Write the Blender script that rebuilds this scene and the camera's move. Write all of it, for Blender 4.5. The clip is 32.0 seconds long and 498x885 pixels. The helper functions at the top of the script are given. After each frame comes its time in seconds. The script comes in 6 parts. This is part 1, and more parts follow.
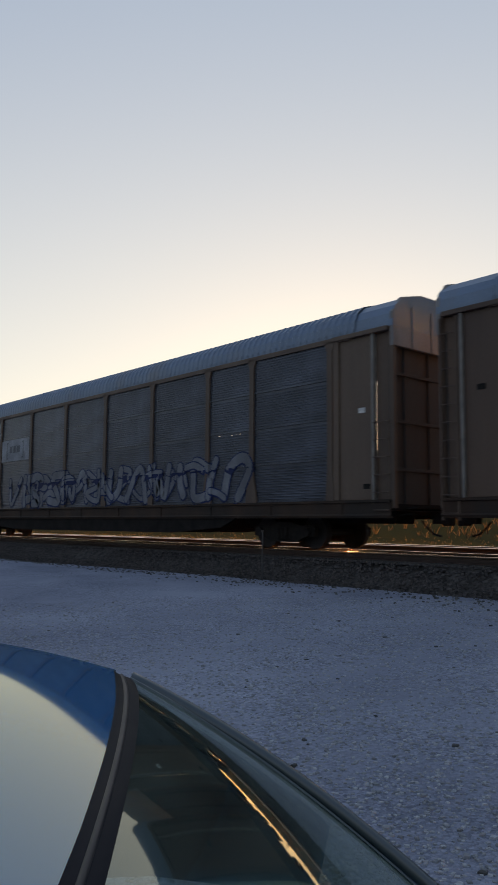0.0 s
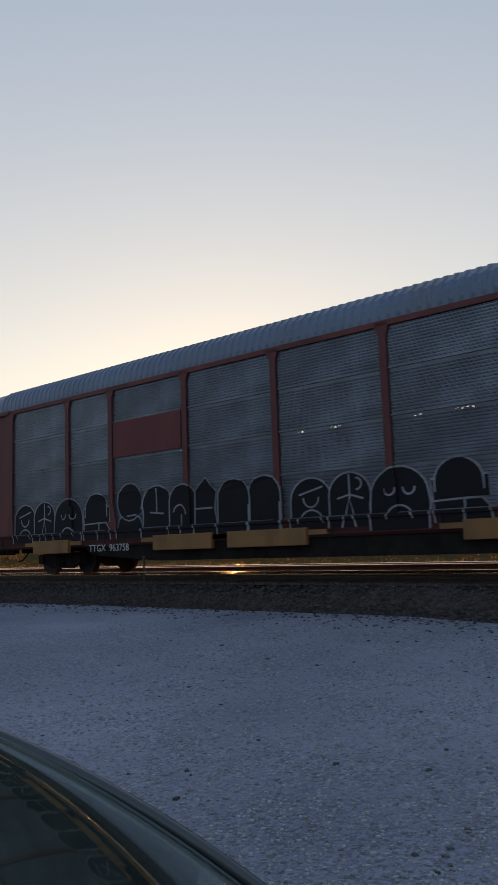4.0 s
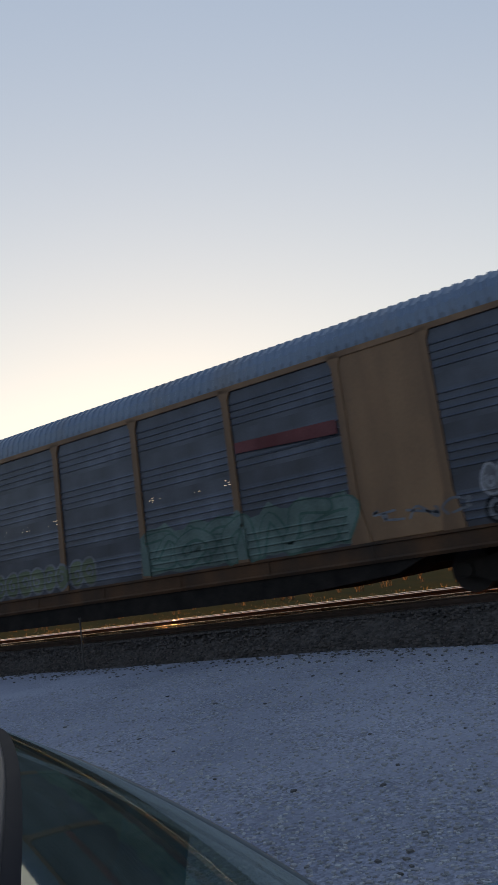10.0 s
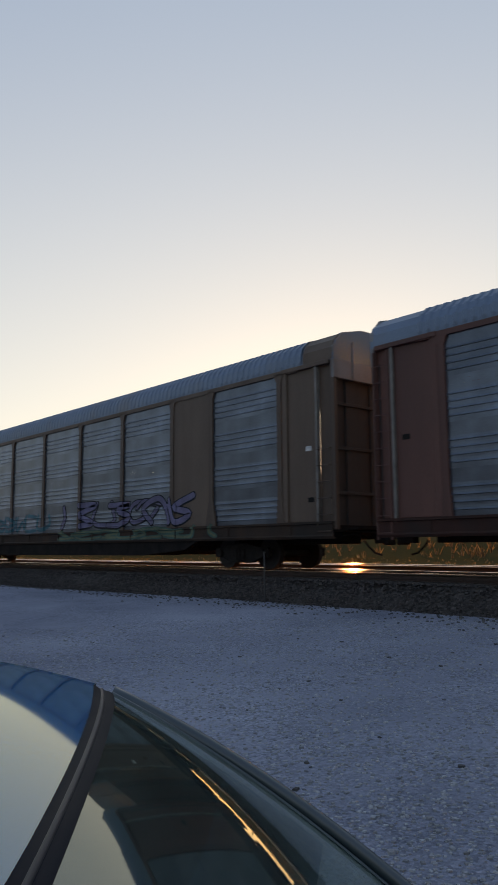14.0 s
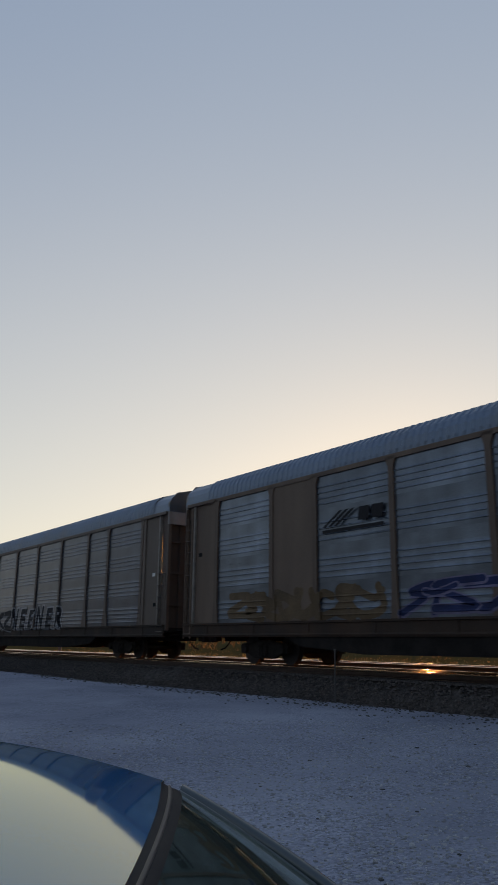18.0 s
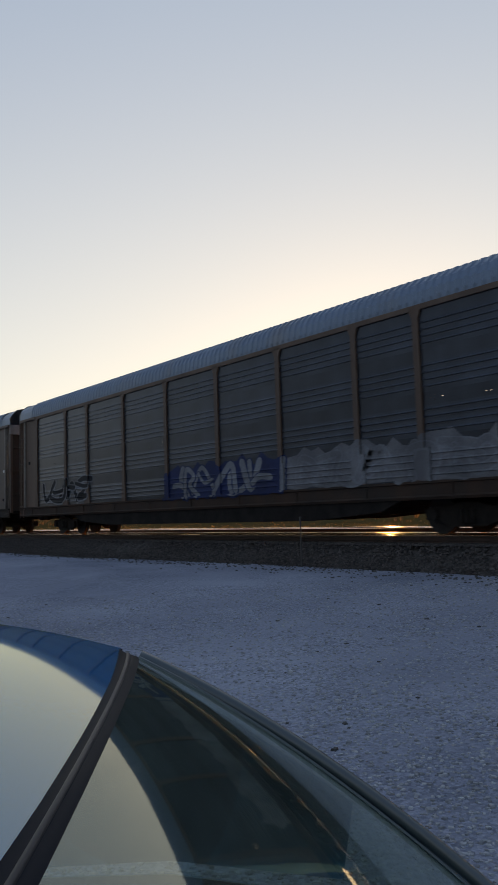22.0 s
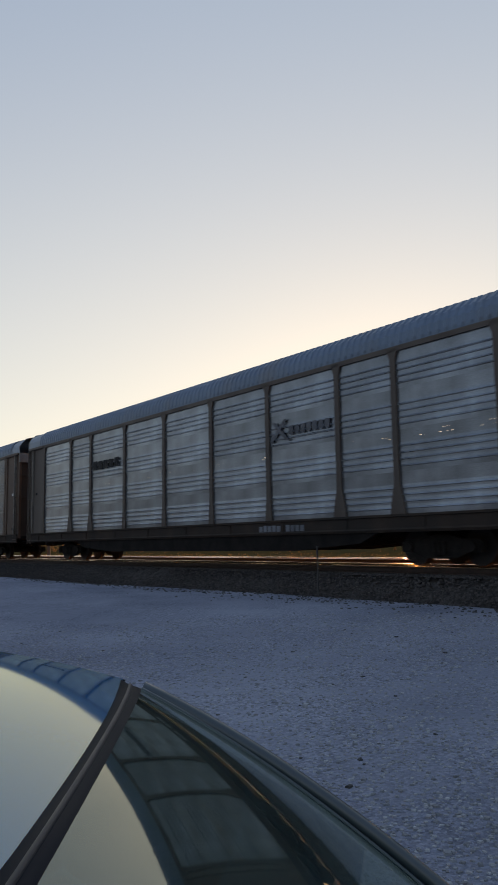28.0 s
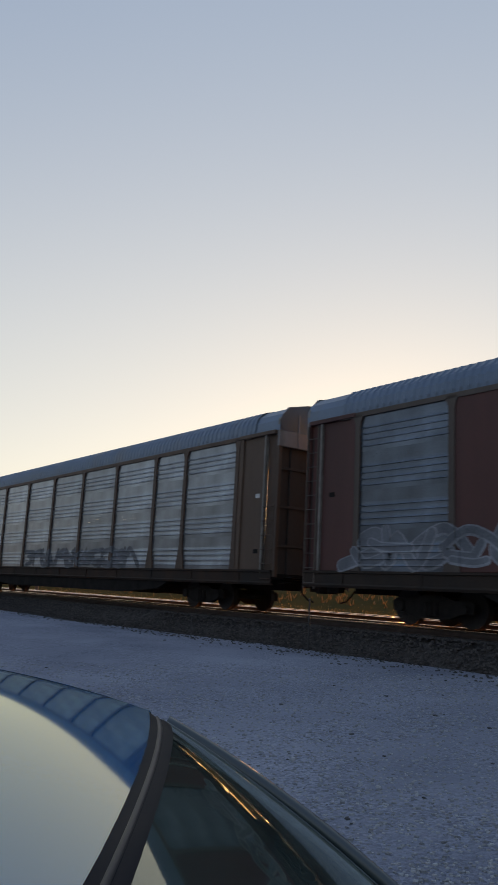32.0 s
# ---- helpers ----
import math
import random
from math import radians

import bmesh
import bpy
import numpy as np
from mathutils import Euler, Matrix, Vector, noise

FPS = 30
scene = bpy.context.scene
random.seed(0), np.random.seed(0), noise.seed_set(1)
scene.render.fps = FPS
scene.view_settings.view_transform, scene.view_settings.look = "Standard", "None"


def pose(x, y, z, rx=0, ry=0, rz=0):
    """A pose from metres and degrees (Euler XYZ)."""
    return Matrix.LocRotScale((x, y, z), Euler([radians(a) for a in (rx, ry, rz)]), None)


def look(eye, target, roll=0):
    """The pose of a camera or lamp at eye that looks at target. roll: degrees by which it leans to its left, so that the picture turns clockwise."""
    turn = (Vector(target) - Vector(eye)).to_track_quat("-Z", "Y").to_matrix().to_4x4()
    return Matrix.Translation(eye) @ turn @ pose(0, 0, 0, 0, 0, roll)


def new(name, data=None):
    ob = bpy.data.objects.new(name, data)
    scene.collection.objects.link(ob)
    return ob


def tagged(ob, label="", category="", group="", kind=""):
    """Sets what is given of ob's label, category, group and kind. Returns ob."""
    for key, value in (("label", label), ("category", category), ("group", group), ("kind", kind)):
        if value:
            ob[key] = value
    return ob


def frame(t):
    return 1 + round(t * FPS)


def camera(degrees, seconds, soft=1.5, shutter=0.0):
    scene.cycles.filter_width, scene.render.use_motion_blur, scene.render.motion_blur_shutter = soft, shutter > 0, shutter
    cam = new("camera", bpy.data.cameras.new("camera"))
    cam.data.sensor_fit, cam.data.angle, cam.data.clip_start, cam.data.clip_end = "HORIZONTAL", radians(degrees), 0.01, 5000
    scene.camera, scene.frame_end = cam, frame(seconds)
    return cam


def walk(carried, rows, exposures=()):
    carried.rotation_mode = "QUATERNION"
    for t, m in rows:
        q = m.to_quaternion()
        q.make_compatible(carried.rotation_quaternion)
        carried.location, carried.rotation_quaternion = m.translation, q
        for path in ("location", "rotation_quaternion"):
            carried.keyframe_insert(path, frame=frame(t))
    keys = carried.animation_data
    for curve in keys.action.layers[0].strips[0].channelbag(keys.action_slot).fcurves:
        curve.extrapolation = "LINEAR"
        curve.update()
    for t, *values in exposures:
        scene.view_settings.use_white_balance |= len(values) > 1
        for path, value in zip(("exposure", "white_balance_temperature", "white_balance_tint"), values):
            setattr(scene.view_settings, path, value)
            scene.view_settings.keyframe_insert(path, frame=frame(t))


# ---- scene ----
# ---- camera ----
EYE = (0.0, 0.0, 1.7)
PATH = (
    (0, 49.09, 6.03, -0.41, -0.025, -0.054, 0.033), (0.5, 49.93, 6.05, -0.57, -0.002, -0.042, 0.031), (1, 49.99, 6.09, -0.56, -0.021, -0.007, 0.027),
    (1.5, 49.94, 6.18, -0.01, -0.019, -0.002, 0.023), (2, 49.95, 6.45, 1.03, 0.011, -0.016, 0.024), (2.5, 50.02, 6.85, 1.84, 0.040, -0.031, 0.024),
    (4.5, 28.36, 8.34, 2.28, -0.029, -0.007, 0.070), (5, -10.81, 8.30, 2.46, -0.050, -0.003, 0.074), (5.1, -19.23, 8.32, 2.94, -0.007, 0.008, 0.051),
    (5.2, -26.14, 8.11, 3.39, 0.036, 0.020, 0.030), (5.3, -31.58, 8.04, 3.91, 0.079, 0.032, 0.009), (5.4, -33.80, 8.00, 3.91, 0.086, 0.027, 0.001),
    (5.5, -33.78, 8.17, 4.18, 0.096, 0.023, -0.007), (5.6, -32.70, 8.03, 3.55, 0.079, 0.033, -0.004), (5.8, -25.10, 9.00, 5.42, 0.047, 0.057, -0.000),
    (5.9, -17.59, 9.80, 6.45, 0.024, 0.074, -0.003), (6, -10.21, 10.48, 6.76, 0.029, 0.099, 0.005), (6.3, 9.80, 13.00, 6.72, 0.046, 0.066, 0.000),
    (6.4, 15.92, 13.72, 6.92, 0.053, 0.057, -0.001), (6.5, 22.29, 14.44, 7.13, 0.061, 0.048, -0.003), (6.6, 27.09, 14.59, 7.48, 0.070, 0.048, 0.001),
    (6.8, 34.79, 14.23, 8.48, 0.091, 0.050, 0.009), (7, 37.09, 14.47, 7.10, 0.109, 0.037, 0.008), (7.5, 40.06, 14.73, 5.94, 0.061, -0.049, 0.038),
    (8, 40.39, 14.92, 5.95, 0.042, -0.085, 0.048), (8.5, 40.14, 14.94, 5.84, 0.022, -0.101, -0.019), (9, 37.96, 12.42, 4.21, 0.013, -0.200, -0.087),
    (9.5, 37.37, 11.83, 6.10, 0.053, -0.231, -0.073), (10, 35.79, 11.10, 7.32, 0.070, -0.222, -0.083), (10.5, 35.09, 10.38, 7.25, 0.037, -0.216, -0.062),
    (10.8, 34.80, 8.74, 6.97, 0.009, -0.163, -0.022), (11, 36.60, 7.82, 6.89, -0.008, -0.144, -0.003), (11.5, 42.47, 7.31, 7.11, -0.012, -0.068, 0.005),
    (12, 49.64, 7.44, 3.33, -0.035, -0.078, 0.032), (12.5, 49.95, 6.76, 1.84, -0.034, -0.056, 0.012), (13, 49.98, 6.60, 1.43, -0.021, -0.034, 0.007),
    (13.5, 49.78, 6.90, 1.13, -0.022, -0.008, 0.004), (14, 49.31, 7.72, 0.44, -0.048, 0.017, -0.005), (14.5, 49.01, 8.40, -0.38, -0.039, 0.004, -0.002),
    (16.5, 51.89, 13.39, -0.45, 0.002, -0.013, 0.001), (17, 52.83, 13.82, -0.81, 0.008, -0.015, 0.005), (17.5, 53.66, 14.30, -0.63, -0.010, -0.004, -0.004),
    (18, 54.31, 14.55, -0.61, -0.009, -0.010, -0.006), (18.5, 54.76, 14.51, -1.11, -0.010, -0.009, -0.000), (19, 54.70, 14.50, -0.68, -0.001, -0.014, -0.002),
    (19.5, 54.54, 12.65, -0.31, -0.007, 0.000, -0.005), (19.7, 54.40, 10.78, -0.11, -0.026, 0.020, -0.007), (20, 54.21, 8.00, 0.04, -0.057, 0.050, -0.012),
    (20.5, 53.54, 7.04, 1.25, -0.038, 0.051, -0.007), (21, 52.95, 6.38, 1.52, -0.074, 0.067, -0.016), (21.5, 52.36, 5.60, 1.76, -0.054, 0.058, -0.014),
    (22, 52.03, 5.31, 1.77, -0.045, 0.056, -0.012), (22.5, 51.98, 5.26, 1.58, -0.047, 0.043, -0.012), (23, 57.12, 5.23, 1.22, -0.052, 0.056, -0.017),
    (23.2, 59.45, 5.15, 0.99, -0.043, 0.053, -0.019), (23.5, 61.24, 4.70, 2.55, -0.032, 0.062, -0.014), (24, 61.94, 4.29, 2.30, -0.014, 0.045, -0.006),
    (24.4, 60.53, 4.08, 0.74, -0.048, 0.043, -0.014), (24.5, 58.97, 4.14, 0.58, -0.057, 0.044, -0.016), (25, 54.60, 4.25, 0.36, -0.064, 0.076, -0.020),
    (25.5, 53.53, 4.33, 1.03, -0.053, 0.096, -0.023), (27.5, 53.39, 6.36, 1.13, -0.047, 0.101, -0.015), (28, 53.29, 7.43, 0.91, -0.080, 0.103, -0.017),
    (28.5, 53.17, 8.35, 0.48, -0.076, 0.071, -0.020), (29, 53.19, 9.35, -0.21, -0.044, 0.052, -0.017), (29.5, 53.11, 10.05, -1.48, -0.042, 0.047, -0.017),
    (30, 52.52, 10.72, -2.4, -0.084, 0.061, -0.032), (30.5, 52.87, 10.79, -2.94, -0.062, 0.053, -0.021), (31, 52.89, 10.81, -2.97, -0.054, 0.055, -0.016),
    (31.5, 52.85, 10.84, -3.21, -0.066, 0.007, -0.018), (32, 52.50, 10.93, -2.91, -0.074, -0.010, -0.031),
)
cam = camera(35.56, 32.0, soft=1.0, shutter=0.12)
STOPS = ((0, 1.3, 8200), (2.5, 1.3, 8200), (4.5, 1.25, 8200), (5, 1.77, 8250), (5.5, 2, 8300), (6, 2.05, 9400), (6.5, 1.82, 9200), (7, 1.45, 8700), (8, 1.22, 8400), (9, 1.3, 8200), (10, 1.4, 8200), (11, 1.42, 8200), (12, 1.3, 8200), (14.5, 1.3, 8200), (16.5, 1.06, 8200), (19.3, 1.08, 8200), (20.5, 1.3, 8200), (32, 1.25, 8200))
walk(cam, [(t, pose(EYE[0] + x, EYE[1] + y, EYE[2] + z, 90 + pitch, roll, yaw)) for t, yaw, pitch, roll, x, y, z in PATH],
     exposures=[(t, s + 0.31, k, 11.5) for t, s, k in STOPS])

# ---- world and sun ----
SUN_AZ, SUN_EL = 42.0, 3.6            # degrees left of +Y, degrees above the horizon
world = bpy.data.worlds.new("dusk_sky")
scene.world = world
world.use_nodes = True
wn = world.node_tree
wn.nodes.clear()
sky = wn.nodes.new("ShaderNodeTexSky")
sky.sky_type = "NISHITA"
sky.sun_disc = False
sky.sun_elevation = radians(SUN_EL)
sky.sun_rotation = radians(-SUN_AZ)
sky.altitude = 200
sky.air_density, sky.dust_density, sky.ozone_density = 1.0, 0.6, 1.5
tc = wn.nodes.new("ShaderNodeTexCoord")


def wmath(op, a, b=None, kind="ShaderNodeMath"):
    """One arithmetic node of the sky."""
    n = wn.nodes.new(kind)
    n.operation = op
    for i, v in enumerate((a, b)):
        if v is None:
            continue
        if isinstance(v, (int, float, tuple)):
            n.inputs[i].default_value = v
        else:
            wn.links.new(v, n.inputs[i])
    return n.outputs["Value"] if op != "NORMALIZE" else n.outputs[0]


def wmix(fac, a, b, blend="MIX"):
    n = wn.nodes.new("ShaderNodeMix")
    n.data_type, n.blend_type = "RGBA", blend
    for sock, v in (("Factor", fac), ("A", a), ("B", b)):
        if isinstance(v, float):
            n.inputs[sock].default_value = v
        elif isinstance(v, tuple):
            n.inputs[sock].default_value = (*v, 1)
        else:
            wn.links.new(v, n.inputs[sock])
    return n.outputs["Result"]


# thin evening haze laid over the clear sky: paler towards the sun, bluer overhead
sunward = wmath("MAXIMUM", wmath("DOT_PRODUCT", tc.outputs["Generated"], (-math.sin(radians(SUN_AZ)), math.cos(radians(SUN_AZ)), 0.06), "ShaderNodeVectorMath"), 0.0)
up = wn.nodes.new("ShaderNodeMapRange")
up.interpolation_type = "SMOOTHSTEP"
up.inputs["From Min"].default_value, up.inputs["From Max"].default_value = -0.12, 0.75
sep = wn.nodes.new("ShaderNodeSeparateXYZ")
wn.links.new(tc.outputs["Generated"], sep.inputs[0])
wn.links.new(sep.outputs["Z"], up.inputs[0])
haze = wmix(wmath("POWER", sunward, 2.0), (0.88, 1.19, 1.66), (2.09, 2.11, 2.14))
away = wn.nodes.new("ShaderNodeMapRange")
away.interpolation_type = "SMOOTHSTEP"
away.inputs["From Min"].default_value, away.inputs["From Max"].default_value = 0.35, -0.55
wn.links.new(wmath("DOT_PRODUCT", tc.outputs["Generated"], (-math.sin(radians(SUN_AZ)), math.cos(radians(SUN_AZ)), 0.0), "ShaderNodeVectorMath"), away.inputs[0])
low = wn.nodes.new("ShaderNodeMapRange")
low.interpolation_type = "SMOOTHSTEP"
low.inputs["From Min"].default_value, low.inputs["From Max"].default_value = 0.42, 0.05
wn.links.new(sep.outputs["Z"], low.inputs[0])
haze = wmix(wmath("MULTIPLY", away.outputs[0], low.outputs[0]), haze, (0.56, 0.7, 0.96))
haze = wmix(1.0, haze, wmix(up.outputs[0], (1.0, 1.0, 1.0), (0.465, 0.59, 0.81)), "MULTIPLY")
bg = wn.nodes.new("ShaderNodeBackground")
bg.inputs["Strength"].default_value = 0.15
wo = wn.nodes.new("ShaderNodeOutputWorld")
wn.links.new(wmix(0.86, sky.outputs[0], haze), bg.inputs[0])
wn.links.new(bg.outputs[0], wo.inputs[0])

sun = new("sun", bpy.data.lights.new("sun", "SUN"))
sun.data.energy, sun.data.angle, sun.data.color = 4.2, radians(0.53), (1.0, 0.42, 0.12)
a, e = radians(SUN_AZ), radians(SUN_EL)
sun.matrix_world = look((0, 0, 0), (math.sin(a) * math.cos(e), -math.cos(a) * math.cos(e), -math.sin(e)))

# ---- materials ----
MATS = {}


def mat(name, color, rough=0.6, metal=0.0, vary=0.25, scale=3.0, grain=60.0, bump=0.0, dirt=None, dirt_amount=0.0, spec=0.5,
        coat=0.0, island=0.0, stretch=(1, 1, 1), rand=0.0):
    """A painted or natural surface: broad stains, fine grain, optional dirt colour and bump, in object metres."""
    if name in MATS:
        return MATS[name]
    m = bpy.data.materials.new(name)
    m.use_nodes = True
    nt = m.node_tree
    N, Lk = nt.nodes, nt.links
    p = N["Principled BSDF"]
    tc = N.new("ShaderNodeTexCoord")
    mp = N.new("ShaderNodeMapping")
    mp.inputs["Scale"].default_value = stretch
    Lk.new(tc.outputs["Object"], mp.inputs[0])
    big = N.new("ShaderNodeTexNoise")
    big.inputs["Scale"].default_value, big.inputs["Detail"].default_value = scale, 5
    fine = N.new("ShaderNodeTexNoise")
    fine.inputs["Scale"].default_value, fine.inputs["Detail"].default_value = grain, 3
    Lk.new(mp.outputs[0], big.inputs[0])
    Lk.new(mp.outputs[0], fine.inputs[0])
    add = N.new("ShaderNodeMath")
    add.operation = "MULTIPLY_ADD"
    Lk.new(fine.outputs[0], add.inputs[0])
    add.inputs[1].default_value = 0.5
    Lk.new(big.outputs[0], add.inputs[2])
    mr = N.new("ShaderNodeMapRange")
    mr.inputs["From Min"].default_value, mr.inputs["From Max"].default_value = 0.5, 1.0
    mr.inputs["To Min"].default_value, mr.inputs["To Max"].default_value = 1 - vary, 1 + vary
    Lk.new(add.outputs[0], mr.inputs[0])
    val = mr.outputs[0]
    if island or rand:
        info = N.new("ShaderNodeNewGeometry" if island else "ShaderNodeObjectInfo")
        r2 = N.new("ShaderNodeMapRange")
        k = island or rand
        r2.inputs["To Min"].default_value, r2.inputs["To Max"].default_value = 1 - k, 1 + k
        Lk.new(info.outputs["Random Per Island" if island else "Random"], r2.inputs[0])
        mu = N.new("ShaderNodeMath")
        mu.operation = "MULTIPLY"
        Lk.new(val, mu.inputs[0])
        Lk.new(r2.outputs[0], mu.inputs[1])
        val = mu.outputs[0]
    mix = N.new("ShaderNodeMix")
    mix.data_type, mix.blend_type = "RGBA", "MULTIPLY"
    mix.inputs["Factor"].default_value = 1.0
    mix.inputs["A"].default_value = (*color, 1)
    Lk.new(val, mix.inputs["B"])
    col = mix.outputs["Result"]
    if dirt:
        dn = N.new("ShaderNodeTexNoise")
        dn.inputs["Scale"].default_value, dn.inputs["Detail"].default_value = scale * 0.6, 7
        mp2 = N.new("ShaderNodeMapping")
        mp2.inputs["Scale"].default_value = (stretch[0] * 1.3, stretch[1] * 1.3, stretch[2] * 0.35)
        mp2.inputs["Location"].default_value = (3.1, 7.7, 1.3)
        Lk.new(tc.outputs["Object"], mp2.inputs[0])
        Lk.new(mp2.outputs[0], dn.inputs[0])
        dr = N.new("ShaderNodeMapRange")
        dr.inputs["From Min"].default_value, dr.inputs["From Max"].default_value = 0.62 - 0.3 * dirt_amount, 0.75
        Lk.new(dn.outputs[0], dr.inputs[0])
        dm = N.new("ShaderNodeMix")
        dm.data_type = "RGBA"
        Lk.new(dr.outputs[0], dm.inputs["Factor"])
        Lk.new(col, dm.inputs["A"])
        dm.inputs["B"].default_value = (*dirt, 1)
        col = dm.outputs["Result"]
    Lk.new(col, p.inputs["Base Color"])
    rr = N.new("ShaderNodeMapRange")
    rr.inputs["To Min"].default_value, rr.inputs["To Max"].default_value = max(rough - 0.08, 0.02), min(rough + 0.1, 1)
    Lk.new(big.outputs[0], rr.inputs[0])
    Lk.new(rr.outputs[0], p.inputs["Roughness"])
    p.inputs["Metallic"].default_value = metal
    p.inputs["Specular IOR Level"].default_value = spec
    p.inputs["Coat Weight"].default_value = coat
    if bump:
        b = N.new("ShaderNodeBump")
        b.inputs["Strength"].default_value, b.inputs["Distance"].default_value = 1.0, bump
        Lk.new(add.outputs[0], b.inputs["Height"])
        Lk.new(b.outputs[0], p.inputs["Normal"])
    MATS[name] = m
    return m


# ---- mesh helpers ----
def box(bm, x0, x1, y0, y1, z0, z1, bevel=0.0):
    vs = [bm.verts.new((x, y, z)) for x in (x0, x1) for y in (y0, y1) for z in (z0, z1)]
    for f in ((0, 1, 3, 2), (4, 6, 7, 5), (0, 4, 5, 1), (2, 3, 7, 6), (0, 2, 6, 4), (1, 5, 7, 3)):
        bm.faces.new([vs[i] for i in f])
    if bevel:
        es = list({e for v in vs for e in v.link_edges})
        bmesh.ops.bevel(bm, geom=es, offset=bevel, segments=1, affect="EDGES")
    return bm


def cyl(bm, c, axis, r, length, seg=16, r2=None):
    """A cylinder of that length centred on c along 'x', 'y' or 'z'."""
    r2 = r if r2 is None else r2
    rings = []
    for s, rad in ((-0.5, r), (0.5, r2)):
        ring = []
        for i in range(seg):
            u, w = rad * math.cos(2 * math.pi * i / seg), rad * math.sin(2 * math.pi * i / seg)
            d = {"x": (s * length, u, w), "y": (u, s * length, w), "z": (u, w, s * length)}[axis]
            ring.append(bm.verts.new((c[0] + d[0], c[1] + d[1], c[2] + d[2])))
        rings.append(ring)
    for i in range(seg):
        bm.faces.new((rings[0][i], rings[0][(i + 1) % seg], rings[1][(i + 1) % seg], rings[1][i]))
    bm.faces.new(rings[0])
    bm.faces.new(rings[1])
    return bm


def tube(bm, pts, r, seg=6):
    """A round bar along the points."""
    rings = []
    pts = [Vector(p) for p in pts]
    for i, p in enumerate(pts):
        d = (pts[min(i + 1, len(pts) - 1)] - pts[max(i - 1, 0)]).normalized()
        u = d.cross(Vector((0, 0, 1)) if abs(d.z) < 0.9 else Vector((1, 0, 0))).normalized()
        w = d.cross(u)
        rings.append([bm.verts.new(p + r * (math.cos(2 * math.pi * k / seg) * u + math.sin(2 * math.pi * k / seg) * w)) for k in range(seg)])
    for a, b in zip(rings, rings[1:]):
        for k in range(seg):
            bm.faces.new((a[k], a[(k + 1) % seg], b[(k + 1) % seg], b[k]))
    bm.faces.new(rings[0])
    bm.faces.new(rings[-1])
    return bm


def sweep(bm, profile, x0, x1, cap=True):
    """A closed profile of (y, z) drawn from x0 to x1."""
    a = [bm.verts.new((x0, y, z)) for y, z in profile]
    b = [bm.verts.new((x1, y, z)) for y, z in profile]
    n = len(profile)
    for i in range(n):
        bm.faces.new((a[i], a[(i + 1) % n], b[(i + 1) % n], b[i]))
    if cap:
        bm.faces.new(a)
        bm.faces.new(b)
    return bm


def finish(bm, name, smooth=False):
    bmesh.ops.recalc_face_normals(bm, faces=bm.faces)
    me = bpy.data.meshes.new(name)
    bm.to_mesh(me)
    bm.free()
    if smooth:
        for f in me.polygons:
            f.use_smooth = True
    return me


def part(name, bm, material, parent, label="", smooth=False):
    """Links a bmesh, or a finished mesh, as one part under its thing."""
    me = bm if isinstance(bm, bpy.types.Mesh) else finish(bm, name, smooth)
    if not me.materials:
        me.materials.append(None)
    ob = new(name, me)
    ob.material_slots[0].link = "OBJECT"
    ob.material_slots[0].material = material
    ob.parent = parent
    if label:
        tagged(ob, label)
    return ob


def thing(name, label, category, group="", kind="", at=None):
    ob = tagged(new(name), label, category, group, kind)
    if at is not None:
        ob.matrix_world = at
    return ob


def setting(name, bm, material, label, category="", kind="structure", smooth=False):
    me = bm if isinstance(bm, bpy.types.Mesh) else finish(bm, name, smooth)
    me.materials.append(material)
    return tagged(new(name, me), label, category or name.split("_")[0], kind=kind)


# ---- ground ----
RAIL_Z = 1.096                         # top of rail
TRACK_Y, TRACK2_Y = 15.16, 20.9        # centre lines of the two tracks


def toe(x):
    """Where the ballast meets the gravel yard."""
    k = [(-400, 12.3), (-30, 12.1), (-22, 12.95), (-9, 13.0), (-5, 12.5), (-1, 11.7), (2, 12.3), (5, 11.1), (9, 10.4), (13, 9.6), (20, 9.4), (400, 9.4)]
    y = float(np.interp(x, [p[0] for p in k], [p[1] for p in k]))
    return y + 0.18 * noise.noise((x * 0.5, 3, 0)) + 0.1 * noise.noise((x * 1.7, 9, 0))


def ground_z(x, y):
    s = min(max((y - 2.0) / 10.0, 0), 1)
    z = 0.36 * s * s * (3 - 2 * s)
    if y > 17:
        s = min((y - 17) / 60.0, 1)
        z += 0.15 * s
    if y > 24:
        s = min((y - 24) / 95.0, 1)
        z += 3.4 * s * s * (3 - 2 * s)
    if x < -10:
        z += 0.3 * min((-10 - x) / 22.0, 1) * min(max((12.5 - y) / 3.0, 0), 1)
    z += 0.035 * noise.noise((x * 0.18, y * 0.18, 1)) + 0.015 * noise.noise((x * 0.7, y * 0.7, 5))
    return z


def graded(a, b, fine, far, n):
    """Coordinates fine between a and b, ever coarser out to far."""
    mid = list(np.arange(a, b, fine))
    out = [b + (far - b) * (i / n) ** 3 for i in range(n + 1)]
    low = [a - (far + a) * (i / n) ** 3 for i in range(n, 0, -1)]
    return low + mid + out


def build_ground():
    xs, ys = graded(-40, 20, 0.5, 2500, 26), graded(-6, 26, 0.4, 2500, 26)
    verts = [(x, y, ground_z(x, y)) for y in ys for x in xs]
    w = len(xs)
    faces = [(j * w + i, j * w + i + 1, j * w + i + w + 1, j * w + i + w) for j in range(len(ys) - 1) for i in range(w - 1)]
    me = bpy.data.meshes.new("ground")
    me.from_pydata(verts, [], faces)
    for f in me.polygons:
        f.use_smooth = True
    return me


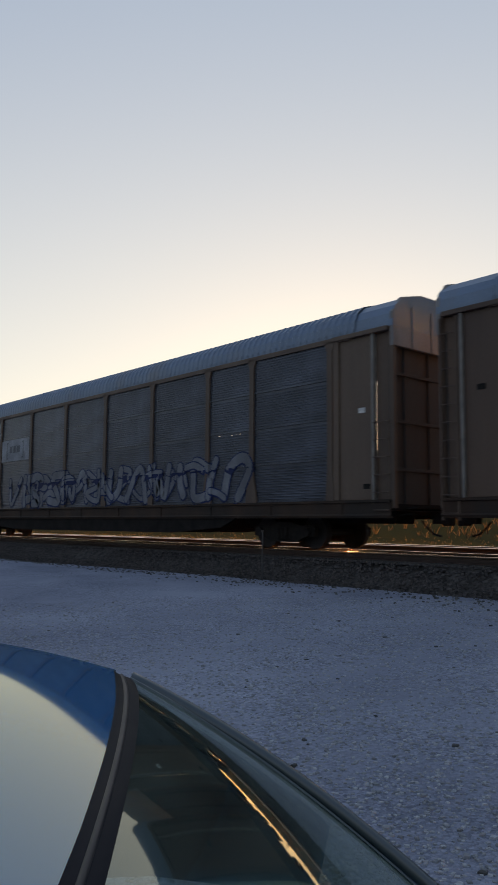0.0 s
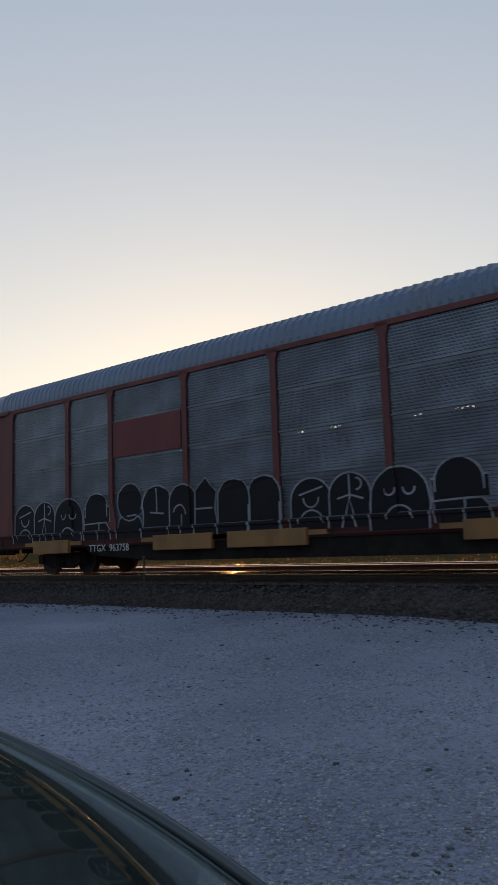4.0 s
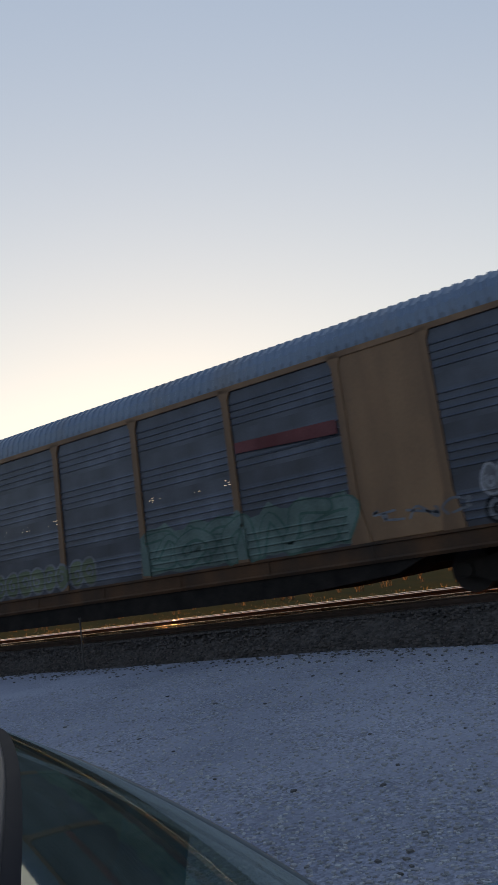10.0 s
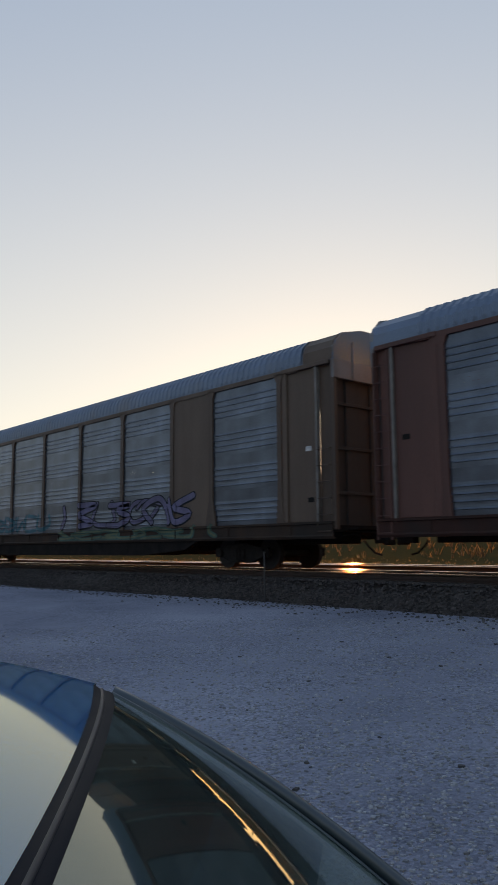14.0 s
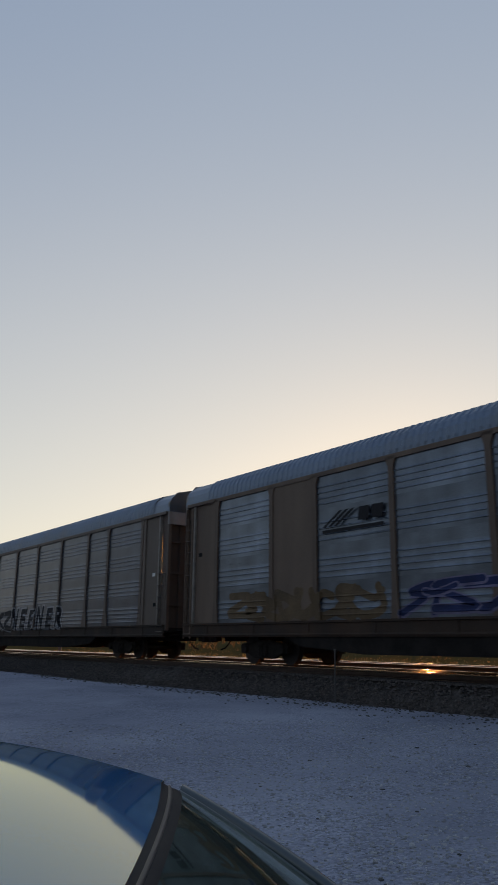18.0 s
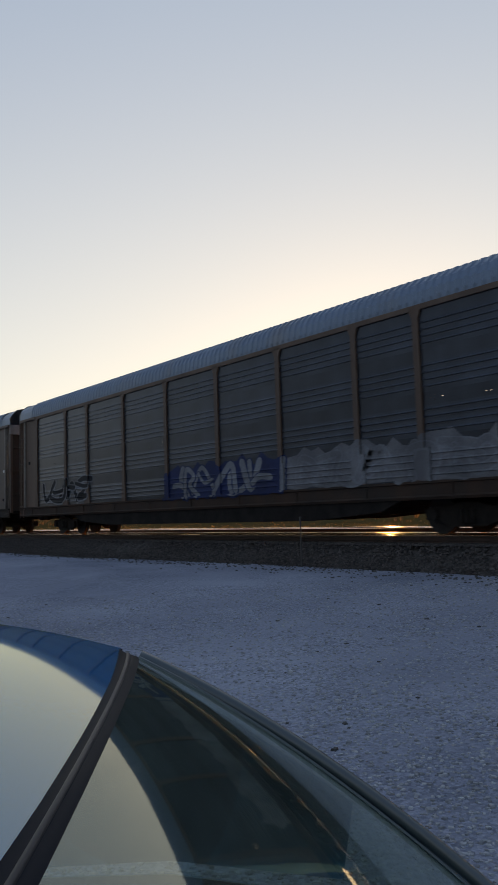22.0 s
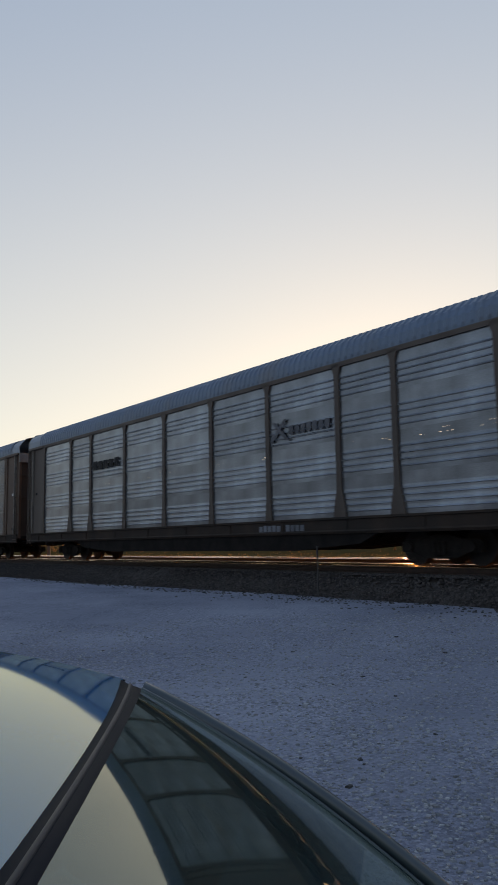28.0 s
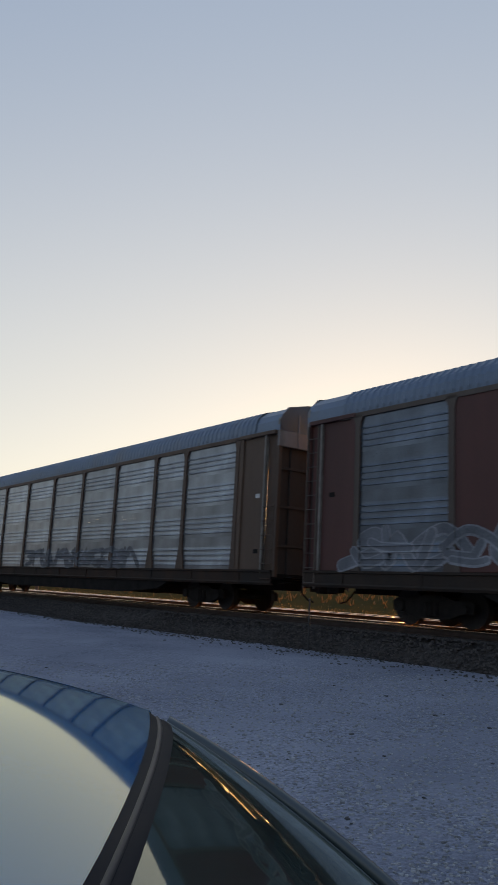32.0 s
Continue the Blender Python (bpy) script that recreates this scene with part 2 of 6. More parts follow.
def ground_material():
    m = bpy.data.materials.new("gravel_and_grass")
    m.use_nodes = True
    N, Lk = m.node_tree.nodes, m.node_tree.links
    p = N["Principled BSDF"]
    tc = N.new("ShaderNodeTexCoord")

    def noise_tex(scale, detail=4):
        n = N.new("ShaderNodeTexNoise")
        n.inputs["Scale"].default_value, n.inputs["Detail"].default_value = scale, detail
        Lk.new(tc.outputs["Object"], n.inputs[0])
        return n.outputs[0]

    def ramp(src, lo, hi, a, b):
        r = N.new("ShaderNodeMapRange")
        r.inputs["From Min"].default_value, r.inputs["From Max"].default_value = lo, hi
        r.inputs["To Min"].default_value, r.inputs["To Max"].default_value = a, b
        Lk.new(src, r.inputs[0])
        return r.outputs[0]

    def mixc(fac, a, b, blend="MIX"):
        x = N.new("ShaderNodeMix")
        x.data_type, x.blend_type = "RGBA", blend
        for sock, v in (("Factor", fac), ("A", a), ("B", b)):
            if isinstance(v, (int, float)):
                x.inputs[sock].default_value = v
            elif isinstance(v, tuple):
                x.inputs[sock].default_value = (*v, 1)
            else:
                Lk.new(v, x.inputs[sock])
        return x.outputs["Result"]

    vor = N.new("ShaderNodeTexVoronoi")
    vor.inputs["Scale"].default_value = 38
    Lk.new(tc.outputs["Object"], vor.inputs["Vector"])
    vor2 = N.new("ShaderNodeTexVoronoi")
    vor2.inputs["Scale"].default_value = 15
    Lk.new(tc.outputs["Object"], vor2.inputs["Vector"])
    gravel = mixc(ramp(noise_tex(0.35, 6), 0.35, 0.68, 0, 1), (0.255, 0.265, 0.315), (0.362, 0.372, 0.43))
    stone = mixc(1.0, gravel, ramp(vor.outputs["Color"], 0, 1, 0.55, 1.3), "MULTIPLY")
    stone = mixc(ramp(noise_tex(1.1, 5), 0.42, 0.62, 0, 0.75), stone, gravel)
    stone = mixc(ramp(vor2.outputs["Color"], 0.0, 0.09, 0.5, 0), stone, (0.12, 0.115, 0.11))
    grass = mixc(noise_tex(6, 6), (0.036, 0.036, 0.015), (0.085, 0.07, 0.03))
    grass = mixc(ramp(noise_tex(0.05, 4), 0.45, 0.6, 0, 1), grass, (0.06, 0.055, 0.026))
    sep = N.new("ShaderNodeSeparateXYZ")
    Lk.new(tc.outputs["Object"], sep.inputs[0])
    far = N.new("ShaderNodeMath")
    far.operation = "ADD"
    Lk.new(sep.outputs["Y"], far.inputs[0])
    Lk.new(ramp(noise_tex(0.6, 5), 0, 1, -1.5, 1.5), far.inputs[1])
    col = mixc(ramp(far.outputs[0], 23.6, 24.6, 0, 1), stone, grass)
    Lk.new(col, p.inputs["Base Color"])
    p.inputs["Roughness"].default_value = 0.95
    p.inputs["Specular IOR Level"].default_value = 0.0
    b = N.new("ShaderNodeBump")
    b.inputs["Strength"].default_value, b.inputs["Distance"].default_value = 0.9, 0.02
    Lk.new(vor.outputs["Distance"], b.inputs["Height"])
    b.invert = True
    b2 = N.new("ShaderNodeBump")
    b2.inputs["Strength"].default_value, b2.inputs["Distance"].default_value = 0.6, 0.06
    Lk.new(noise_tex(4, 6), b2.inputs["Height"])
    Lk.new(b.outputs[0], b2.inputs["Normal"])
    Lk.new(b2.outputs[0], p.inputs["Normal"])
    return m


ground_mesh = build_ground()
ground = setting("ground", ground_mesh, ground_material(), "pale crushed limestone yard running out into dry grass", "ground")

M_BALLAST = mat("ballast", (0.078, 0.067, 0.06), 0.9, vary=0.5, scale=6, grain=45, bump=0.03, spec=0.05, island=0.0)
M_STONE = mat("ballast_stone", (0.075, 0.064, 0.058), 0.85, vary=0.3, scale=20, grain=90, island=0.45, spec=0.25)
M_PALE = mat("limestone_chip", (0.31, 0.31, 0.315), 0.9, vary=0.2, scale=20, grain=80, island=0.35, spec=0.2)
M_DARKSTONE = mat("dark_stone", (0.10, 0.095, 0.09), 0.9, vary=0.3, scale=20, grain=80, island=0.4, spec=0.2)
M_RAIL = mat("rail_rust", (0.06, 0.035, 0.026), 0.75, metal=0.2, vary=0.3, scale=5, grain=50)
# polished steel tinted orange: the low sun's warm reflection is put into its colour
M_RAILTOP = mat("rail_head_sunset_tint", (0.95, 0.52, 0.25), 0.2, metal=1.0, vary=0.08, scale=4, grain=30, coat=1.0)
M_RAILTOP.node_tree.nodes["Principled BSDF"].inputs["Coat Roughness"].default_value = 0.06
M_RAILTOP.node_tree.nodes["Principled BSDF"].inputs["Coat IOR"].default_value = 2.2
M_TIE = mat("tie_wood", (0.07, 0.055, 0.045), 0.9, vary=0.4, scale=4, grain=40, bump=0.01, stretch=(4, 1, 4), rand=0.3)


def bank_z(x, y, centre):
    """Height of a ballast bank over the yard at a distance from its track."""
    d = y - centre
    top = RAIL_Z - 0.2
    if abs(d) < 1.62:
        return top
    edge = toe(x) if d < 0 and centre == TRACK_Y else (centre - 1.62 - 0.9 if d < 0 else centre + 1.62 + 1.4)
    near = centre - 1.62 if d < 0 else centre + 1.62
    s = min(max((y - near) / (edge - near), 0), 1.1)
    g = ground_z(x, edge)
    return top + (g - top) * (s ** 0.8) - (0.05 if s > 1 else 0)


def build_ballast(name, centre, lo, hi, span):
    xs = list(np.arange(-60, 30, 0.35))
    xs = [-span + i * (span - 60) / 40 for i in range(40)] + xs + [30 + (i + 1) * (span - 30) / 30 for i in range(30)]
    us = [0, .08, .16, .24, .32, .4, .46, .5, .56, .62, .68, .74, .8, .87, .94, 1]
    verts, faces = [], []
    for x in xs:
        a = (toe(x) - 0.08) if centre == TRACK_Y else lo
        for u in us:
            y = a + (hi - a) * u
            n = 0.03 * noise.noise((x * 4, y * 4, 2)) + 0.02 * noise.noise((x * 9, y * 9, 4))
            verts.append((x, y, bank_z(x, y, centre) + n))
    w = len(us)
    for i in range(len(xs) - 1):
        for j in range(w - 1):
            faces.append((i * w + j, i * w + w + j, i * w + w + j + 1, i * w + j + 1))
    me = bpy.data.meshes.new(name)
    me.from_pydata(verts, [], faces)
    return me


setting("ballast_bank_near", build_ballast("ballast", TRACK_Y, 12, TRACK_Y + 2.7, 700), M_BALLAST, "dark crushed stone ballast bank under the near track", "ballast")
setting("ballast_bank_far", build_ballast("ballast_far", TRACK2_Y, TRACK2_Y - 2.6, TRACK2_Y + 3.1, 700), M_BALLAST, "dark crushed stone ballast bank under the far track", "ballast")


def pebble(rng, verts, faces, c, r):
    """One squat eight-cornered stone."""
    base = len(verts)
    a = rng.uniform(0, 6.28)
    ca, sa = math.cos(a), math.sin(a)
    for dz in (-0.45, 0.4):
        for k in range(4):
            u = r * rng.uniform(0.7, 1.1) * (1 if k in (0, 3) else -1) * (1.0 if dz < 0 else 0.75)
            v = r * rng.uniform(0.5, 0.9) * (1 if k < 2 else -1) * (1.0 if dz < 0 else 0.75)
            verts.append((c[0] + u * ca - v * sa, c[1] + u * sa + v * ca, c[2] + r * dz * rng.uniform(0.7, 1.1)))
    b = base
    faces.extend([(b, b + 1, b + 2, b + 3), (b + 4, b + 7, b + 6, b + 5), (b, b + 4, b + 5, b + 1), (b + 1, b + 5, b + 6, b + 2), (b + 2, b + 6, b + 7, b + 3), (b + 3, b + 7, b + 4, b)])


def scatter(name, count, place, sizes, material, label, seed):
    rng = random.Random(seed)
    verts, faces = [], []
    for _ in range(count):
        c = place(rng)
        if c:
            pebble(rng, verts, faces, c, rng.uniform(*sizes) * (1.6 if rng.random() < 0.04 else 1))
    me = bpy.data.meshes.new(name)
    me.from_pydata(verts, [], faces)
    setting(name, me, material, label, "stones", kind="stuff")


def on_bank(rng):
    x = rng.uniform(-45, 20)
    y = rng.uniform(toe(x) - 0.15, TRACK_Y - 0.8)
    return (x, y, bank_z(x, y, TRACK_Y) + 0.01)


def in_yard(rng):
    d, a = 2.2 + 12 * rng.random() ** 1.3, radians(rng.uniform(-60, 80))
    x, y = -d * math.sin(a) * 1.1, d * math.cos(a) + 0.3
    if y > toe(x) + 0.2 or y < 0.5:
        return None
    return (x, y, ground_z(x, y) + 0.002)


def near_toe(rng):
    x = rng.uniform(-30, 18)
    y = toe(x) - abs(rng.gauss(0, 0.9))
    return (x, y, ground_z(x, y) + 0.01)


scatter("ballast_stones", 42000, on_bank, (0.02, 0.042), M_STONE, "loose dark ballast stones", 3)
scatter("gravel_chips", 60000, in_yard, (0.006, 0.02), M_PALE, "loose pale limestone chips on the yard", 4)
scatter("scattered_stones", 260, in_yard, (0.014, 0.032), M_DARKSTONE, "a few dark stones lying on the pale gravel", 5)
scatter("stray_ballast", 1500, near_toe, (0.015, 0.035), M_DARKSTONE, "stray ballast stones spilled onto the gravel", 6)


# ---- the two tracks ----
def rail_meshes(span=700):
    z = RAIL_Z
    bm = bmesh.new()
    prof = [(-0.07, z - 0.172), (0.07, z - 0.172), (0.07, z - 0.155), (0.012, z - 0.13), (0.012, z - 0.05), (0.036, z - 0.04), (0.036, z - 0.021),
            (-0.036, z - 0.021), (-0.036, z - 0.04), (-0.012, z - 0.05), (-0.012, z - 0.13), (-0.07, z - 0.155)]
    sweep(bm, prof, -span, span)
    body = finish(bm, "rail")
    bm = bmesh.new()
    head = [(-0.036, z - 0.012)] + [(0.0365 * math.sin(k), z - 0.02 + 0.02 * math.cos(k)) for k in [math.pi / 2 * i / 6 for i in range(-6, 7)]] + [(0.036, z - 0.0121)]
    sweep(bm, head[1:-1], -span, span)
    return body, finish(bm, "rail_head", True)


def build_track(name, centre, label):
    tr = thing(name, label, "railway track", kind="structure")
    body, head = RAILS
    for y in (centre - 0.7525, centre + 0.7525):
        r = part("rail", body, M_RAIL, tr, "rust-brown steel rail")
        r.location.y = y
        h = part("rail_head", head, M_RAILTOP, r, "polished rail head tinted sunset orange")
    rng = random.Random(7)
    far, k = [], 0
    x = -36.0
    while x < 20:
        t = part("tie", TIE, M_TIE, tr)
        t.location = (x + rng.uniform(-0.03, 0.03), centre, RAIL_Z - 0.172)
        x += 0.55
    for x0, x1, nm in ((-250, -36.3, "tie_row"), (20.2, 60, "tie_row")):
        bm = bmesh.new()
        for x in np.arange(x0, x1, 0.55):
            box(bm, x - 0.115, x + 0.115, centre - 1.3, centre + 1.3, RAIL_Z - 0.35, RAIL_Z - 0.172)
        tagged(part(nm, bm, M_TIE, tr), kind="stuff")


RAILS = rail_meshes()
TIE = finish(box(bmesh.new(), -0.115, 0.115, -1.3, 1.3, -0.178, 0.0, 0.012), "tie")
build_track("track_near", TRACK_Y, "straight railway track with shining rails on wooden ties")
build_track("track_far", TRACK2_Y, "second railway track beyond the train")

# ---- autorack cars ----
HALF, FACE = 14.05, 1.47               # half the body's length, half its width
BAYS = [2.9, 1.95, 2.9, 2.9, 2.9, 2.9, 2.9, 1.95, 2.9]
SIDE0 = -sum(BAYS) / 2
EDGES = [SIDE0 + sum(BAYS[:i]) for i in range(10)]
Z_SILL, Z_TOP, TIER = 1.22, 5.14, 0.98


POST = 0.085                           # half the width of a side post
SLATS = (0.115, 0.271, 0.427, 0.583)   # feet of the pressed slats in one tier of sheeting


def panel_mesh(width, style, holes=0):
    """One tier of side sheeting: sloping slats pressed into it along its length. y is outward-negative, z from 0."""
    h = TIER
    d = {"ridged": 0.024, "louvred": 0.03, "flat": 0.03}[style]
    prof = [(0.0, 0.0)]
    if style == "flat":
        prof += [(-0.028, 0.002), (-0.028, 0.03), (0.0, 0.036)]
        for i in range(13):
            c = 0.07 + i * 0.066
            prof += [(0.0, c), (-0.011, c + 0.008), (-0.011, c + 0.016), (0.0, c + 0.03)]
    for c in SLATS if style != "flat" else ():
        prof += [(0.0, c), (-d, c + 0.006), (-d, c + 0.012), (-0.2 * d, c + 0.044), (0.0, c + 0.1)]
    prof.append((0.0, h))
    rows_open = set()
    if holes:
        prof = prof[:-1]
        for z in ((0.78, 0.83, 0.88) if style != "flat" else (0.91, 0.932)):
            rows_open.add(len(prof))
            prof += [(0.0, z), (0.0, z + 0.014)]
        prof.append((0.0, h))
    rng = random.Random(holes * 31 + int(width * 10))
    bm = bmesh.new()
    nx = int(width / 0.022) if holes else 3
    clusters = [rng.uniform(0.05, 0.95) for _ in range(3)]
    cols = []
    for i in range(nx + 1):
        x = width * i / nx
        cols.append([bm.verts.new((x, y, z)) for y, z in prof])
    for i, (a, b) in enumerate(zip(cols, cols[1:])):
        for j in range(len(prof) - 1):
            near = min(abs(i / nx - c) for c in clusters)
            if j in rows_open and i % 5 == 0 and rng.random() < 0.5 * math.exp(-(near / 0.06) ** 2):
                continue
            bm.faces.new((a[j], b[j], b[j + 1], a[j + 1]))
    if holes:
        return finish(bm, "side_panel")
    back = [[bm.verts.new((x, 0.04, z)) for z in (0, h)] for x in (0, width)]
    bm.faces.new((back[0][0], back[0][1], back[1][1], back[1][0]))
    bm.faces.new([c[0] for c in cols] + [back[1][0], back[0][0]])
    bm.faces.new([c[-1] for c in cols] + [back[1][1], back[0][1]])
    return finish(bm, "side_panel")


def roof_mesh():
    prof = [(1.47, 5.17), (1.47, 5.26), (1.455, 5.47), (1.37, 5.66), (1.14, 5.85), (0.7, 5.98), (0.3, 6.04)]
    prof = [(-y, z) for y, z in prof] + [(0, 6.05)] + prof[::-1]
    verts, faces = [], []
    xs, k = [], 0
    x = -HALF + 1.25
    while x < HALF - 1.25:
        xs += [(x, 0.0), (x + 0.11, 0.0), (x + 0.135, 0.03), (x + 0.205, 0.03)]
        x += 0.23
    xs = [(-HALF, 0.0), (-HALF + 1.2, 0.0)] + xs + [(HALF - 1.2, 0.0), (HALF, 0.0)]
    n = len(prof)
    for x, up in xs:
        for j, (y, z) in enumerate(prof):
            s = 0 if j in (0, n - 1) else up
            verts.append((x, y * (1 + s * 0.45), z + s))
    for i in range(len(xs) - 1):
        for j in range(n - 1):
            faces.append((i * n + j, i * n + j + 1, i * n + n + j + 1, i * n + n + j))
    for i in (0, len(xs) - 1):
        faces.append(tuple(i * n + j for j in range(n)))
    me = bpy.data.meshes.new("roof")
    me.from_pydata(verts, [], faces)
    return me


def post_mesh(z1, flare):
    bm = bmesh.new()
    y0, y1, z0, w = -0.055, 0.03, Z_SILL - 0.02, POST
    half = [(w + flare, z0), (w + flare * 0.8, z0 + 0.25), (w, z0 + 0.75), (w, z1 - 0.26), (w + 0.07, z1 - 0.1), (w + 0.07, z1)]
    pts = [(-x, z) for x, z in half] + half[::-1]
    a = [bm.verts.new((x, y0, z)) for x, z in pts]
    b = [bm.verts.new((x, y1, z)) for x, z in pts]
    n = len(pts)
    bm.faces.new(a)
    bm.faces.new(b)
    for i in range(n):
        bm.faces.new((a[i], a[(i + 1) % n], b[(i + 1) % n], b[i]))
    return finish(bm, "side_post")


def sill_mesh():
    bm = bmesh.new()
    sweep(bm, [(-0.06, 0.86), (-0.03, 0.80), (0.06, 0.80), (0.06, 0.83), (0.0, 0.85), (0.0, 1.17), (0.06, 1.18), (0.06, 1.215), (-0.07, 1.215), (-0.07, 1.16), (-0.03, 1.15), (-0.03, 0.9)], -HALF + 0.1, HALF - 0.1)
    for x in np.arange(-12.5, 12.6, 2.5):
        box(bm, x - 0.02, x + 0.02, -0.055, -0.02, 0.88, 1.16)
    return finish(bm, "side_sill")


def underframe_mesh():
    bm = bmesh.new()
    box(bm, -13.2, 13.2, -0.35, 0.35, 0.68, 1.0)
    for y in (-1.41, 0.0, 1.41):
        a = [(-8.6, 0.84), (-7.9, 0.55), (-5.5, 0.38), (5.5, 0.38), (7.9, 0.55), (8.6, 0.84)]
        p = [bm.verts.new((x, y - 0.05, z)) for x, z in a]
        q = [bm.verts.new((x, y + 0.05, z)) for x, z in a]
        bm.faces.new(p)
        bm.faces.new(q)
        for i in range(6):
            bm.faces.new((p[i], p[(i + 1) % 6], q[(i + 1) % 6], q[i]))
    box(bm, -HALF + 0.1, HALF - 0.1, -1.4, 1.4, 0.98, 1.12)
    for x in (-7.0, -3.5, 0, 3.5, 7.0):
        box(bm, x - 0.12, x + 0.12, -1.38, 1.38, 0.74, 1.0)
    box(bm, 1.2, 2.6, -1.1, -0.5, 0.55, 0.95)
    cyl(bm, (-2.5, 0.8, 0.72), "x", 0.2, 1.4, 12)
    return finish(bm, "underframe")


END_X0, END_X1 = EDGES[-1] + 0.1, HALF - 0.02
END_PIECES = [  # name, from and to along the car, depth from and to, height from and to
    ("door_jamb", END_X0, END_X0 + 0.18, -0.05, 0.05, Z_SILL, Z_TOP - 0.06),
    ("end_panel", END_X0 + 0.18, END_X1 - 0.62, 0.0, 0.06, Z_SILL, Z_TOP - 0.06),
    ("guide_bar", END_X1 - 0.62, END_X1 - 0.55, -0.07, 0.06, Z_SILL - 0.1, Z_TOP - 0.06),
    ("recess_panel", END_X1 - 0.55, END_X1 - 0.12, 0.05, 0.1, Z_SILL, Z_TOP - 0.06),
    ("corner_post", END_X1 - 0.12, END_X1, -0.02, 0.1, Z_SILL - 0.2, Z_TOP + 0.05),
    ("door_track", END_X0, END_X1 - 0.121, -0.09, 0.05, Z_TOP - 0.058, Z_TOP + 0.05)]


def end_piece(front, row):
    nm, xa, xb, ya, yb, za, zb = row
    s = 1 if front else -1
    return finish(box(bmesh.new(), min(s * xa, s * xb), max(s * xa, s * xb), ya, yb, za, zb, 0.008), nm)


def ladder_mesh():
    bm = bmesh.new()
    for x in (-0.2, 0.2):
        box(bm, x - 0.02, x + 0.02, -0.02, 0.02, 0.75, 5.05)
    z = 0.9
    while z < 5.0:
        tube(bm, [(-0.2, -0.01, z), (0.2, -0.01, z)], 0.013)
        z += 0.38
    return finish(bm, "ladder")


def grab_mesh():
    """Staple-shaped hand holds one above another on two uprights."""
    bm = bmesh.new()
    for x in (-0.2, 0.2):
        box(bm, x - 0.012, x + 0.012, 0.02, 0.04, 0.92, 3.05)
    for k in range(6):
        z = 0.98 + 0.4 * k
        tube(bm, [(-0.2, 0.03, z), (-0.2, -0.05, z), (0.2, -0.05, z), (0.2, 0.03, z)], 0.014)
    return finish(bm, "grab_ladder")


def end_header_mesh():
    """The sheeted arch over the end doors."""
    prof = [(1.465, 4.72), (1.465, 5.5), (1.14, 5.89), (0.4, 6.06)]
    bm = bmesh.new()
    sweep(bm, [(-y, z) for y, z in prof] + prof[::-1], -0.04, 0.05)
    for y in (-0.75, 0.0, 0.75):
        box(bm, 0.05, 0.075, y - 0.03, y + 0.03, 4.74, 5.7)
    return finish(bm, "end_header")


def hood_mesh():
    """A smooth painted cowl over the roof's end."""
    prof = [(1.482, 5.18), (1.482, 5.27), (1.47, 5.48), (1.385, 5.675), (1.15, 5.868), (0.71, 5.998), (0.3, 6.06)]
    bm = bmesh.new()
    sweep(bm, [(-y, z) for y, z in prof] + prof[::-1], HALF - 1.05, HALF - 0.04)
    return finish(bm, "roof_hood")


def coupler_mesh():
    bm = bmesh.new()
    box(bm, 0, 0.42, -0.11, 0.11, 0.68, 0.94)
    box(bm, 0.28, 0.5, -0.17, 0.12, 0.64, 0.98, 0.03)
    return finish(bm, "coupler")


def hose_mesh():
    bm = bmesh.new()
    tube(bm, [(0.0, -0.5, 0.75), (0.12, -0.48, 0.6), (0.26, -0.42, 0.45), (0.42, -0.35, 0.4)], 0.025, 7)
    tube(bm, [(-0.1, -1.2, 0.86), (0.02, -0.9, 0.9), (0.05, -0.3, 0.84)], 0.018, 6)
    return finish(bm, "brake_hose")


def side_frame_mesh():
    bm = bmesh.new()
    pts = [(-1.15, 0.56), (-1.05, 0.62), (-0.6, 0.62), (-0.25, 0.72), (0.25, 0.72), (0.6, 0.62), (1.05, 0.62), (1.15, 0.56), (1.12, 0.34), (0.82, 0.34), (0.45, 0.2), (-0.45, 0.2), (-0.82, 0.34), (-1.12, 0.34)]
    a = [bm.verts.new((x, -0.07, z)) for x, z in pts]
    b = [bm.verts.new((x, 0.07, z)) for x, z in pts]
    bm.faces.new(a)
    bm.faces.new(b)
    for i in range(len(pts)):
        j = (i + 1) % len(pts)
        bm.faces.new((a[i], a[j], b[j], b[i]))
    for x in (-0.89, 0.89):
        cyl(bm, (x, -0.09, 0.45), "y", 0.12, 0.1, 10)
    for x in (-0.14, 0.0, 0.14):
        cyl(bm, (x, -0.09, 0.42), "z", 0.06, 0.3, 8)
    return finish(bm, "side_frame")


def wheelset_mesh():
    bm = bmesh.new()
    for y in (-0.75, 0.75):
        s = 1 if y > 0 else -1
        cyl(bm, (0, y, 0), "y", 0.42, 0.13, 28)
        cyl(bm, (0, y - s * 0.075, 0), "y", 0.445, 0.03, 28)
        cyl(bm, (0, y + s * 0.08, 0), "y", 0.12, 0.06, 12)
        for k in range(5):
            a = 2 * math.pi * k / 5
            cyl(bm, (0.26 * math.cos(a), y + s * 0.065, 0.26 * math.sin(a)), "y", 0.035, 0.012, 6)
    cyl(bm, (0, 0, 0), "y", 0.08, 1.9, 12)
    return finish(bm, "wheelset")


